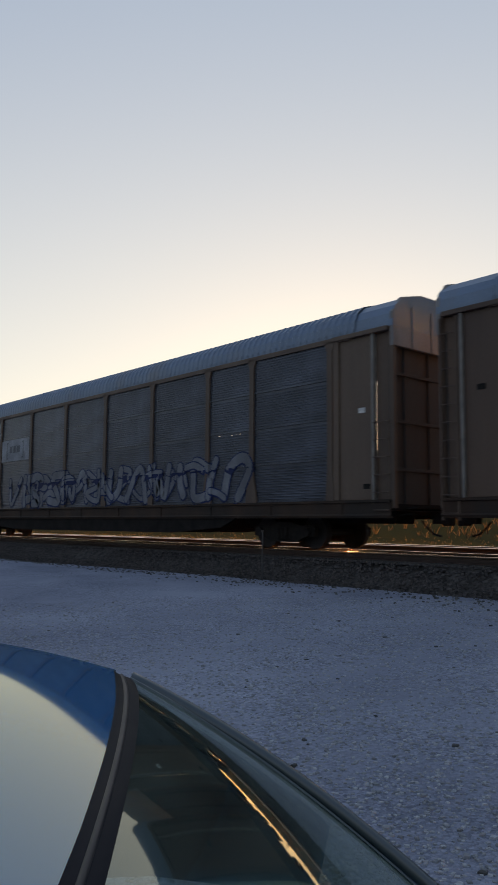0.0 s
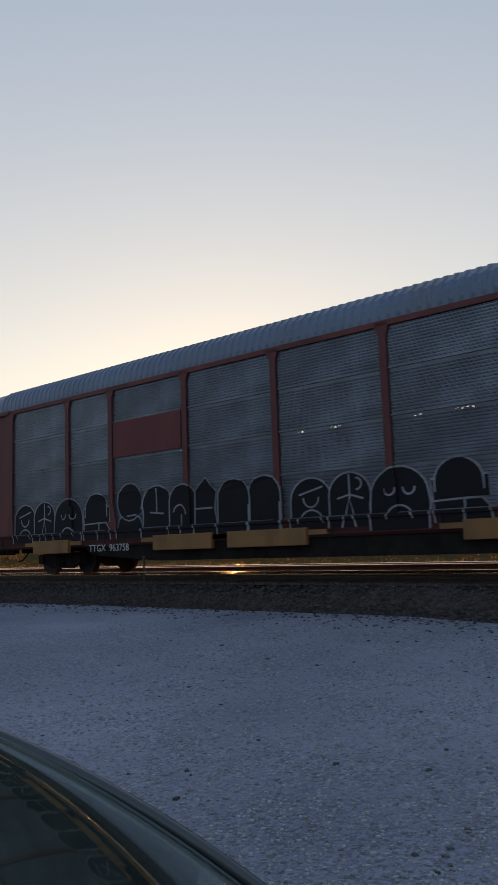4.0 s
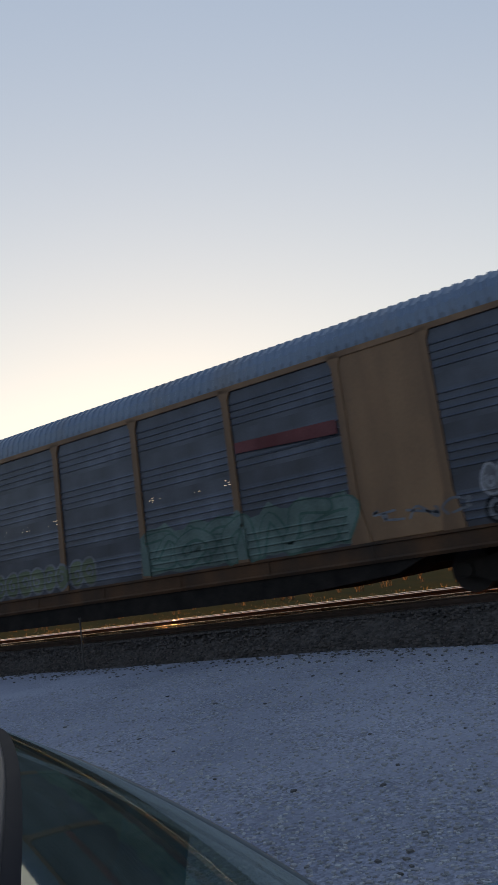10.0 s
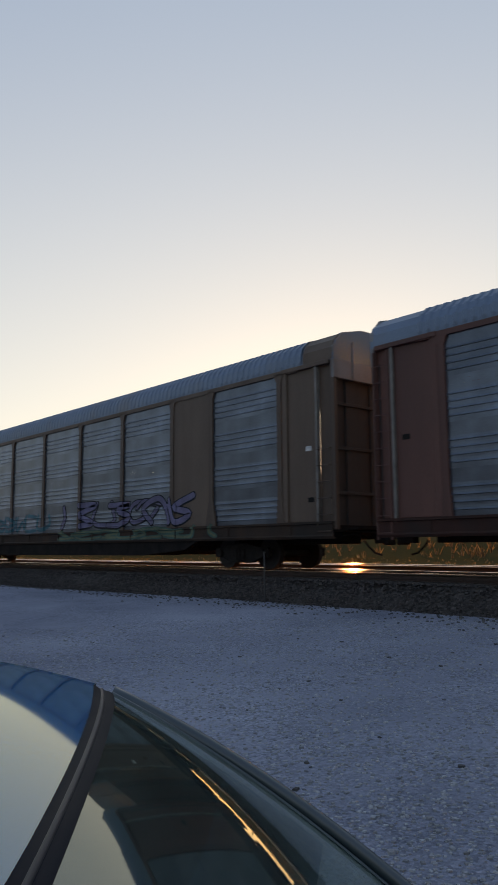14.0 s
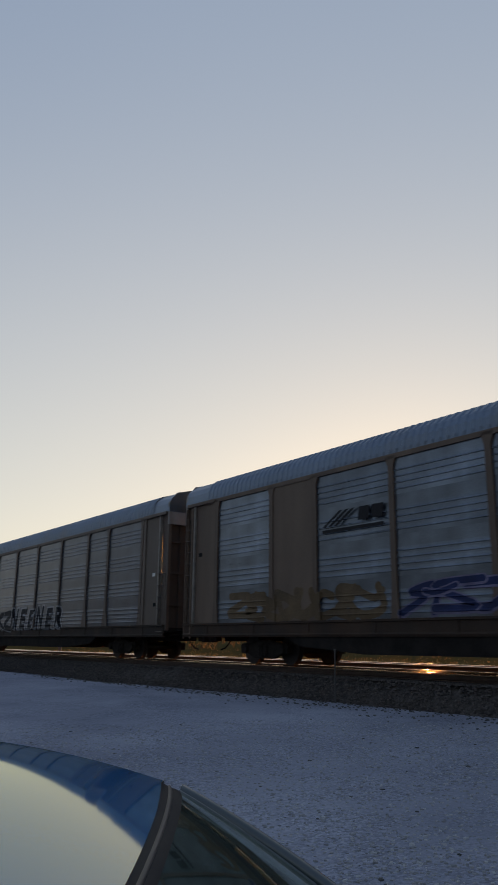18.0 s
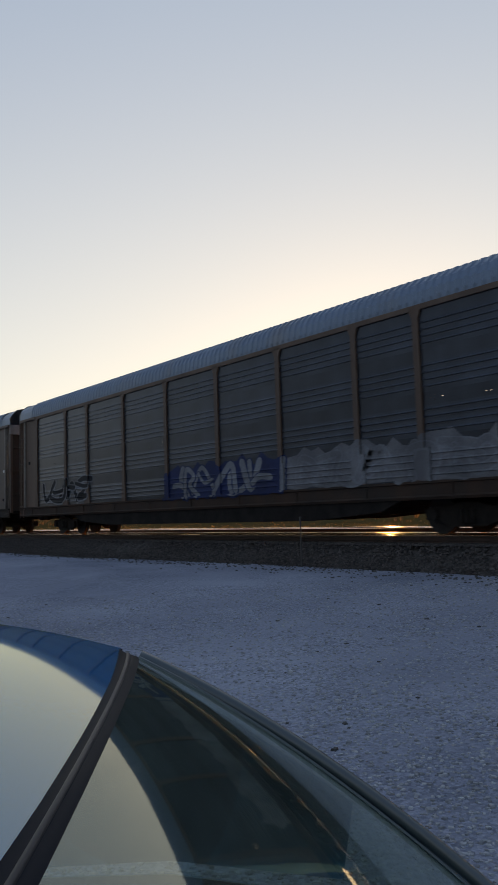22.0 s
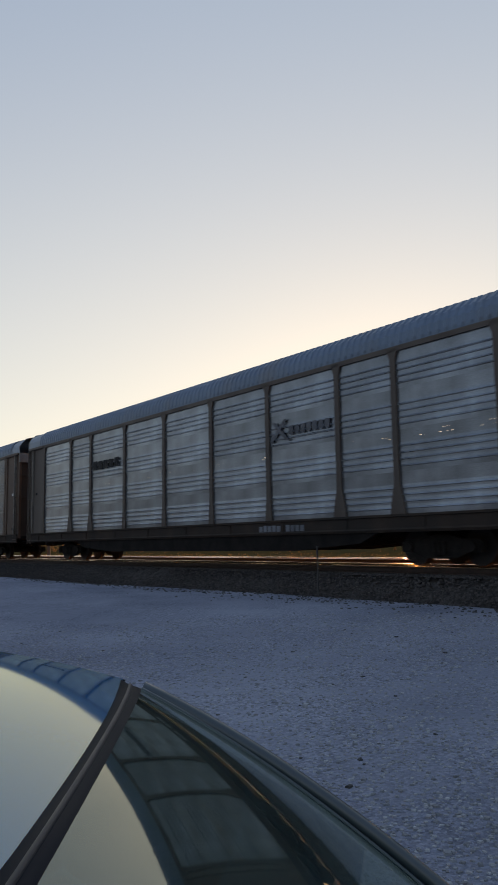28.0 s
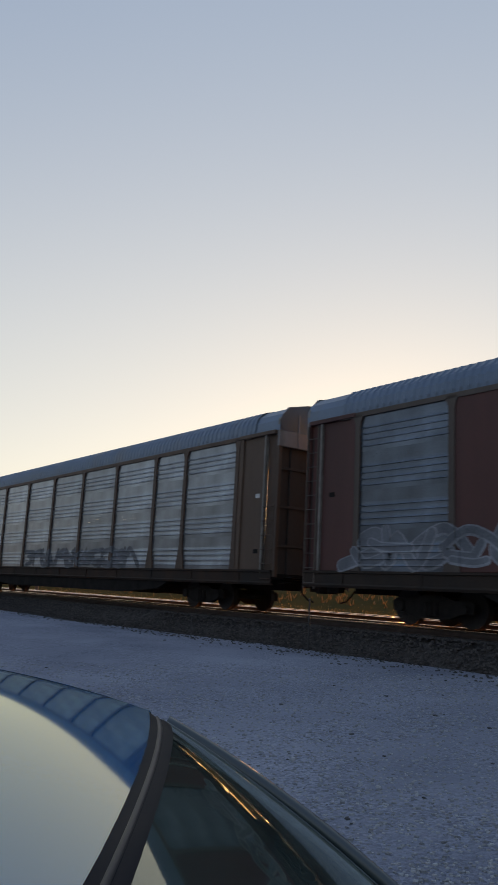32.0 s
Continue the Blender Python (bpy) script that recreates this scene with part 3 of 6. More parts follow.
MESH = dict(roof=roof_mesh(), sill=sill_mesh(), under=underframe_mesh(), ladder=ladder_mesh(),
            header=end_header_mesh(), grab=grab_mesh(), placard=finish(box(bmesh.new(), -0.1, 0.1, -0.006, 0.0, -0.06, 0.06), "placard"), hood=hood_mesh(), leaf=finish(box(bmesh.new(), -0.025, 0.025, -0.01, 0.48, 1.1, 4.78, 0.008), "door_leaf"),
            rib=finish(box(bmesh.new(), -0.02, 0.025, -1.3, 1.3, -0.04, 0.04, 0.008), "hinge_rib"), coupler=coupler_mesh(), hose=hose_mesh(), frame=side_frame_mesh(), wheels=wheelset_mesh(),
            post=post_mesh(Z_TOP, 0.05), post_flared=post_mesh(Z_TOP, 0.14),
            top=finish(box(bmesh.new(), -HALF + 1.3, HALF - 1.3, -0.045, 0.05, 5.06, 5.18), "top_rail"),
            bolster=finish(box(bmesh.new(), -0.2, 0.2, -0.95, 0.95, 0.35, 0.66), "bolster"),
            platform=finish(box(bmesh.new(), -0.35, 0.35, -1.0, 1.0, 1.02, 1.06), "end_platform"))
for row in END_PIECES:
    for front in (True, False):
        MESH[row[0], front] = end_piece(front, row)
for st in ("ridged", "louvred", "flat"):
    for wd in (2.9, 1.95):
        MESH[st, wd] = panel_mesh(wd - 0.14, st)
        for hs in (1, 2, 3):
            MESH[st, wd, hs] = panel_mesh(wd - 0.14, st, hs)
for wd in (2.9, 1.95):
    MESH["solid", wd] = finish(box(bmesh.new(), 0, wd - 0.14, -0.03, 0.02, 0, Z_TOP - Z_SILL, 0.01), "solid_panel")
    MESH["far", wd] = finish(box(box(bmesh.new(), 0, wd - 0.14, -0.01, 0.02, 0, 1.5), 0, wd - 0.14, -0.01, 0.02, 3.4, Z_TOP - Z_SILL), "far_panel")

M_ROOF = mat("galvanised_roof", (0.15, 0.196, 0.255), 0.4, metal=0.5, vary=0.15, scale=0.6, grain=25, dirt=(0.2, 0.18, 0.16), dirt_amount=0.3)
M_HEADER = mat("end_header_sheet", (0.24, 0.226, 0.215), 0.6, metal=0.1, vary=0.2, scale=1.0, grain=25, dirt=(0.08, 0.06, 0.05), dirt_amount=0.4)
M_UNDER = mat("grimy_underframe", (0.02, 0.017, 0.015), 0.9, spec=0.12, vary=0.4, scale=3, grain=30)
M_BOGIE = mat("bogie_iron", (0.022, 0.018, 0.015), 0.85, spec=0.15, vary=0.4, scale=5, grain=40)
M_WHEEL = mat("wheel_steel", (0.028, 0.023, 0.02), 0.7, metal=0.3, vary=0.3, scale=5, grain=40)
M_DOOR_RUST = mat("end_door_rust", (0.042, 0.034, 0.029), 0.75, vary=0.35, scale=1.5, grain=30, dirt=(0.055, 0.04, 0.032), dirt_amount=0.6, stretch=(1, 1, 0.3))
M_BAR = mat("worn_guide_bar", (0.2, 0.175, 0.15), 0.5, vary=0.3, scale=4, grain=40)
M_LETTER = mat("stencil_white", (0.62, 0.6, 0.56), 0.8, vary=0.35, scale=6, grain=60)


def sheet_material(tone):
    c = {"silver": (0.165, 0.196, 0.236), "pale": (0.32, 0.35, 0.385), "steel": (0.11, 0.128, 0.155), "grey": (0.082, 0.094, 0.12), "dark": (0.04, 0.047, 0.061), "black": (0.042, 0.043, 0.053)}[tone]
    return mat("sheet_" + tone, c, 0.3, metal=0.8 if tone in ("silver", "pale", "steel") else 0.5, vary=0.34, scale=1.2, grain=30, dirt=(c[0] * 0.4, c[1] * 0.36, c[2] * 0.33), dirt_amount=0.85, stretch=(0.8, 1, 1.2), rand=0.16)


PAINTS = {"oxide": (0.115, 0.04, 0.031), "tan": (0.138, 0.09, 0.06), "orange": (0.25, 0.136, 0.066), "rust": (0.15, 0.06, 0.042), "red": (0.18, 0.042, 0.035), "maroon": (0.18, 0.03, 0.028),
          "brown": (0.125, 0.075, 0.048), "cream": (0.2, 0.18, 0.162), "dull": (0.125, 0.094, 0.072)}


def paint_material(tone):
    c = PAINTS[tone]
    return mat("car_paint_" + tone, c, 0.62, vary=0.2, scale=0.9, grain=28, dirt=(c[0] * 0.35 + 0.012, c[1] * 0.32 + 0.006, c[2] * 0.32 + 0.004), dirt_amount=0.7, stretch=(1, 1, 0.5))


def sill_material(tone):
    """The same paint in a much darker tone, with dirt stains."""
    c = tuple(k * v + 0.006 for k, v in zip((0.36, 0.3, 0.26), PAINTS[tone]))
    return mat("dark_sill_" + tone, c, 0.8, vary=0.35, scale=1.4, grain=30, dirt=(0.03, 0.026, 0.022), dirt_amount=0.6, stretch=(0.7, 1, 1), spec=0.25)


def autorack(spec, seed):
    """One enclosed car carrier. Origin on the rails at its middle."""
    rng = random.Random(seed)
    sheets, frame_paint, style = sheet_material(spec["sheet"]), paint_material(spec["paint"]), spec["style"]
    end_paint = paint_material(spec.get("ends", spec["paint"]))
    solid_paint = paint_material(spec.get("solid_paint", spec["paint"]))
    car = thing("autorack_car", spec["label"], "railway car", "cars of the train")
    part("roof", MESH["roof"], M_ROOF, car, "corrugated galvanised arched roof")
    part("underframe", MESH["under"], M_UNDER, car, "grimy black underframe")
    if spec.get("hood"):
        part("roof_hood", MESH["hood"], end_paint, car, "painted cowl over the roof's end")
    for s in (-1, 1):
        q = part("side_sill", MESH["sill"], sill_material(spec["paint"]), car)
        q.matrix_local = Matrix.Translation((0, s * FACE, 0)) @ Matrix.Rotation(0 if s < 0 else math.pi, 4, "Z")
        q = part("top_rail", MESH["top"], frame_paint, car)
        q.location.y = s * (FACE - 0.02)
        for j, x in enumerate(EDGES):
            flared = spec.get("flare", True) and j in (1, 2, 7, 8)
            q = part("side_post", MESH["post_flared" if flared else "post"], frame_paint, car)
            q.matrix_local = Matrix.Translation((x, s * (FACE - 0.03), 0)) @ Matrix.Rotation(0 if s < 0 else math.pi, 4, "Z")
        for row in END_PIECES:
            for front in (True, False):
                q = part(row[0], MESH[row[0], front], M_BAR if row[0] == "guide_bar" else end_paint, car)
                q.matrix_local = Matrix.Translation((0, s * (FACE - 0.04), 0)) @ Matrix.Rotation(0 if s < 0 else math.pi, 4, "Z")
    for j, w in enumerate(BAYS):
        x = EDGES[j] + 0.07
        q = part("far_panel", MESH["far", w], sheets, car)
        q.location = (x, FACE - 0.06, Z_SILL)
        if j in spec.get("solid", ()):
            q = part("solid_panel", MESH["solid", w], solid_paint, car, "plain painted steel panel")
            q.location = (x, -FACE + 0.03, Z_SILL)
            continue
        for k in range(4):
            holed = k in (1, 2) and rng.random() < 0.45
            q = part("side_panel", MESH[(style, w, rng.randint(1, 3)) if holed else (style, w)], sheets, car)
            q.location = (x, -FACE + 0.03, Z_SILL + k * TIER)
    for s in (-1, 1):
        rot = Matrix.Identity(4) if s > 0 else Matrix.Rotation(math.pi, 4, "Z")
        for nm, key, m in (("end_header", "header", M_HEADER), ("coupler", "coupler", M_BOGIE), ("brake_hose", "hose", M_UNDER), ("end_platform", "platform", M_UNDER)):
            q = part(nm, MESH[key], m, car)
            q.matrix_local = Matrix.Translation((s * (HALF - (0.05 if nm == "end_header" else 0.0 if nm != "end_platform" else 0.1)), 0, 0)) @ rot
        for i in range(6):
            q = part("door_leaf", MESH["leaf"], end_paint if spec.get("clean_door") else M_DOOR_RUST, car)
            q.location = (s * (HALF - (0.14 if i % 2 else 0.18)), -1.38 + i * 0.46, 0)
        for z in (1.9, 3.0, 4.1):
            q = part("hinge_rib", MESH["rib"], M_DOOR_RUST, car)
            q.matrix_local = Matrix.Translation((s * (HALF - 0.11), 0, z)) @ rot
        q = part("bogie", MESH["bolster"], M_BOGIE, car)
        q.location.x = s * 10.05
        for y in (-1, 1):
            f = part("side_frame", MESH["frame"], M_BOGIE, q)
            f.matrix_local = Matrix.Translation((0, y * 1.02, 0)) @ Matrix.Rotation(0 if y < 0 else math.pi, 4, "Z")
        for x in (-0.89, 0.89):
            f = part("wheelset", MESH["wheels"], M_WHEEL, q, "steel wheels on an axle")
            f.location = (x, 0, 0.445)
    q = part("grab_ladder", MESH["grab"], frame_paint, car)
    q.location = (HALF - 0.36, -FACE - 0.01, 0)
    for x, z, m in ((HALF - 0.95, 3.15, M_LETTER), (-HALF + 1.0, 3.3, M_UNDER), (HALF - 0.9, 1.75, M_UNDER)):
        q = part("placard", MESH["placard"], m, car)
        q.location = (x + rng.uniform(-0.08, 0.08), -FACE + 0.036, z + rng.uniform(-0.3, 0.2))
    for s, xl in ((-1, -HALF + 0.3), (1, HALF - 0.3)):
        q = part("ladder", MESH["ladder"], frame_paint, car)
        q.matrix_local = Matrix.Translation((xl, s * (FACE + 0.02), 0)) @ Matrix.Rotation(0 if s < 0 else math.pi, 4, "Z")
    return car

# ---- the parked car beside the camera ----
def lacquer(name, color, gloss_tint, ior):
    """Deep car paint under a coat whose reflections take a tint."""
    m = bpy.data.materials.new(name)
    m.use_nodes = True
    N, Lk = m.node_tree.nodes, m.node_tree.links
    p, out = N["Principled BSDF"], N["Material Output"]
    p.inputs["Base Color"].default_value = (*color, 1)
    p.inputs["Roughness"].default_value = 0.5
    p.inputs["Specular IOR Level"].default_value = 0.0
    flake = N.new("ShaderNodeTexNoise")
    flake.inputs["Scale"].default_value = 900
    tone = N.new("ShaderNodeMix")
    tone.data_type = "RGBA"
    tone.inputs["A"].default_value = (*(c * 0.8 for c in color), 1)
    tone.inputs["B"].default_value = (*(c * 1.2 for c in color), 1)
    Lk.new(flake.outputs[0], tone.inputs["Factor"])
    Lk.new(tone.outputs["Result"], p.inputs["Base Color"])
    gl, fr, mx = N.new("ShaderNodeBsdfGlossy"), N.new("ShaderNodeFresnel"), N.new("ShaderNodeMixShader")
    gl.inputs["Color"].default_value = (*gloss_tint, 1)
    gl.inputs["Roughness"].default_value = 0.045
    fr.inputs["IOR"].default_value = ior
    Lk.new(fr.outputs[0], mx.inputs[0])
    Lk.new(p.outputs[0], mx.inputs[1])
    Lk.new(gl.outputs[0], mx.inputs[2])
    Lk.new(mx.outputs[0], out.inputs[0])
    return m


# cream warmth of the reflected sky is put into the coat's tint
M_BLUE = lacquer("blue_car_paint", (0.004, 0.115, 0.29), (0.95, 1.0, 0.74), 2.15)
M_PILLAR = mat("dark_gloss_pillar", (0.035, 0.048, 0.05), 0.3, vary=0.05, scale=4, grain=200, coat=0.8)
M_SEAMTRIM = mat("dark_seam_rubber", (0.009, 0.01, 0.014), 0.65, spec=0.07, vary=0.15, scale=8, grain=90)
M_BLACKTRIM = mat("black_rubber_trim", (0.006, 0.006, 0.008), 0.85, spec=0.05, vary=0.15, scale=8, grain=90)
M_GREYTRIM = mat("grey_moulding", (0.026, 0.024, 0.026), 0.5, spec=0.25, vary=0.1, scale=8, grain=90)
M_CABIN = mat("dark_cabin_plastic", (0.1, 0.11, 0.1), 0.9, spec=0.1, vary=0.2, scale=8, grain=120)
M_SEAT = mat("grey_seat_cloth", (0.09, 0.085, 0.08), 0.95, vary=0.25, scale=10, grain=160)
M_TYRE = mat("tyre_rubber", (0.02, 0.02, 0.02), 0.85, vary=0.2, scale=8, grain=80)
M_ALLOY = mat("alloy_wheel", (0.45, 0.45, 0.46), 0.35, metal=0.9, vary=0.1, scale=8, grain=60)
M_LAMP = mat("clear_lamp_plastic", (0.6, 0.6, 0.6), 0.1, vary=0.1, scale=8, grain=50, coat=1.0)
M_TAIL = mat("red_lamp_plastic", (0.25, 0.01, 0.01), 0.15, vary=0.1, scale=8, grain=50, coat=1.0)


def glass_material(name, tint, rough=0.03, ior=1.6):
    m = bpy.data.materials.new(name)
    m.use_nodes = True
    N, Lk = m.node_tree.nodes, m.node_tree.links
    N.clear()
    tr, gl, fr = N.new("ShaderNodeBsdfTransparent"), N.new("ShaderNodeBsdfGlossy"), N.new("ShaderNodeFresnel")
    tr.inputs["Color"].default_value = (*tint, 1)
    gl.inputs["Roughness"].default_value = rough
    gl.inputs["Color"].default_value = (0.93, 1.0, 0.9, 1)
    fr.inputs["IOR"].default_value = ior
    mx, out = N.new("ShaderNodeMixShader"), N.new("ShaderNodeOutputMaterial")
    Lk.new(fr.outputs[0], mx.inputs[0])
    Lk.new(tr.outputs[0], mx.inputs[1])
    Lk.new(gl.outputs[0], mx.inputs[2])
    dust, film = N.new("ShaderNodeBsdfDiffuse"), N.new("ShaderNodeMixShader")
    specks, share = N.new("ShaderNodeTexNoise"), N.new("ShaderNodeMapRange")
    specks.inputs["Scale"].default_value, specks.inputs["Detail"].default_value = 9, 8
    share.inputs["From Min"].default_value, share.inputs["From Max"].default_value = 0.35, 0.75
    share.inputs["To Min"].default_value, share.inputs["To Max"].default_value = 0.07, 0.2
    Lk.new(specks.outputs[0], share.inputs[0])
    Lk.new(share.outputs[0], film.inputs[0])
    dust.inputs["Color"].default_value = (0.17, 0.23, 0.2, 1)
    Lk.new(mx.outputs[0], film.inputs[1])
    Lk.new(dust.outputs[0], film.inputs[2])
    Lk.new(film.outputs[0], out.inputs[0])
    return m


M_GLASS = glass_material("tinted_car_glass", (0.34, 0.48, 0.42), ior=2.4)
M_SIDEGLASS = glass_material("dark_side_glass", (0.045, 0.055, 0.05))


def surface(f, nu, nv, thick=0.0):
    """A smooth sheet from f(u, v) over the unit square."""
    bm = bmesh.new()
    g = [[bm.verts.new(f(i / nu, j / nv)) for j in range(nv + 1)] for i in range(nu + 1)]
    for i in range(nu):
        for j in range(nv):
            bm.faces.new((g[i][j], g[i + 1][j], g[i + 1][j + 1], g[i][j + 1]))
    if thick:
        bmesh.ops.recalc_face_normals(bm, faces=bm.faces)
        bmesh.ops.solidify(bm, geom=list(bm.faces), thickness=thick)
    return bm


def lerp(a, b, u):
    return a + (b - a) * u


def roof_z(x, y):
    u = x + 0.06
    return 1.4377 - 0.0469 * y * y - 0.301 * u - 0.2387 * u * u - 1.2 * max(abs(y) - 0.61, 0) ** 2


def glass_z(x, y):
    u = x + 0.07
    return 1.477 - 0.1537 * y * y - 0.5238 * u - 0.2967 * u * u


def seam_x(y):
    """The roof's end above the rear window, bowed in plan."""
    return -0.055 - 0.08 * y * y


def glass_half(x):
    """Half width of the rear window along the car."""
    return float(np.interp(x, (-0.1, 0.08, 0.2, 0.33, 0.45, 0.55, 0.75), (0.70, 0.69, 0.665, 0.635, 0.605, 0.575, 0.50)))


def roof_edge(u):
    """The roof's side edge from the rear window (u = 0) forward: x, half width, height."""
    w = 0.625 + 0.03 * min(u * 8, 1) - 0.03 * u
    x = lerp(seam_x(w), -1.35, u)
    return x, w, roof_z(x, w)


def roof_point(u, v):
    w = 0.625 + 0.03 * min(u * 8, 1) - 0.03 * u
    y = (2 * v - 1) * w
    x = lerp(seam_x(y), -1.35 - 0.06 * (1 - (2 * v - 1) ** 2), u)
    return (x, y, roof_z(x, y))


def screen_point(u, v):
    """The rear window from its top edge down to the deck."""
    s = 2 * v - 1
    y = s * 0.68
    x = lerp(seam_x(y) + 0.037, 0.76, u)
    y = s * glass_half(x)
    return (x, y, glass_z(x, y))


def rear_point(u, v):
    y = 2 * v - 1
    bow = 1 - y * y
    t = roof_point(1, v)
    b = (-1.95 - 0.12 * bow, 0.66 * y, 1.03)
    s = math.sin(math.pi * u)
    return (lerp(t[0], b[0], u) - 0.02 * s, lerp(t[1], b[1], u), lerp(t[2], b[2], u) + 0.04 * s)


def seam_strip(x0, x1, z0, z1, crown):
    """A strip across the car in the seam between roof and rear window."""
    def f(u, v):
        y = (2 * v - 1) * 0.635
        xa, xb = seam_x(y) + x0, seam_x(y) + x1
        za = roof_z(seam_x(y), y)
        zb = glass_z(seam_x(y) + 0.037, y)
        return (lerp(xa, xb, u), y, lerp(lerp(za, zb, z0), lerp(za, zb, z1), u) + crown * math.sin(math.pi * u) ** 0.7)
    return f


BODY = [  # x, half width at the flank, height of the shoulder, height of the middle, height of the underside
    (2.28, 0.55, 0.60, 0.62, 0.32), (2.2, 0.74, 0.68, 0.72, 0.22), (1.9, 0.83, 0.74, 0.82, 0.2), (1.45, 0.85, 0.76, 0.85, 0.2), (0.95, 0.85, 0.78, 0.86, 0.2),
    (0.6, 0.86, 0.82, 0.87, 0.2), (0.0, 0.88, 0.92, 0.92, 0.2), (-0.7, 0.88, 0.94, 0.93, 0.2), (-1.4, 0.87, 0.96, 0.96, 0.2), (-1.9, 0.85, 0.96, 1.02, 0.22),
    (-2.25, 0.78, 0.92, 0.99, 0.26), (-2.42, 0.62, 0.80, 0.85, 0.36)]


def body_mesh():
    bm = bmesh.new()
    rings = []
    for x, w, zs, zm, zb in BODY:
        half = [(0.0, zb), (w * 0.8, zb), (w * 0.97, zb + 0.12), (w, lerp(zb, zs, 0.45)), (w * 0.985, lerp(zb, zs, 0.75)), (w * 0.93, zs - 0.02), (w * 0.84, zs + 0.012), (w * 0.5, lerp(zs, zm, 0.75)), (0.0, zm)]
        ring = [(y, z) for y, z in half] + [(-y, z) for y, z in half[-2:0:-1]]
        rings.append([bm.verts.new((x, y, z)) for y, z in ring])
    n = len(rings[0])
    for a, b in zip(rings, rings[1:]):
        for i in range(n):
            bm.faces.new((a[i], a[(i + 1) % n], b[(i + 1) % n], b[i]))
    bm.faces.new(rings[0])
    bm.faces.new(rings[-1])
    return bm


def side_glass(s, xa, xb):
    def f(u, v):
        x = lerp(xa, xb, u)
        q = min(max((-x - 0.085) / 1.265, 0), 1)
        rx, rw, rz = roof_edge(q)
        if x > -0.085:
            rw = glass_half(x)
            rz = glass_z(x, rw)
        if x < -1.35:
            k = min((-1.35 - x) / 0.6, 1)
            rw, rz = lerp(0.625, 0.66, k), lerp(rz, 1.03, k)
        return (x, s * lerp(0.80, rw + 0.012, v), lerp(0.935 - 0.16 * max(x, 0), max(rz - 0.025, 0.95), v))
    return f


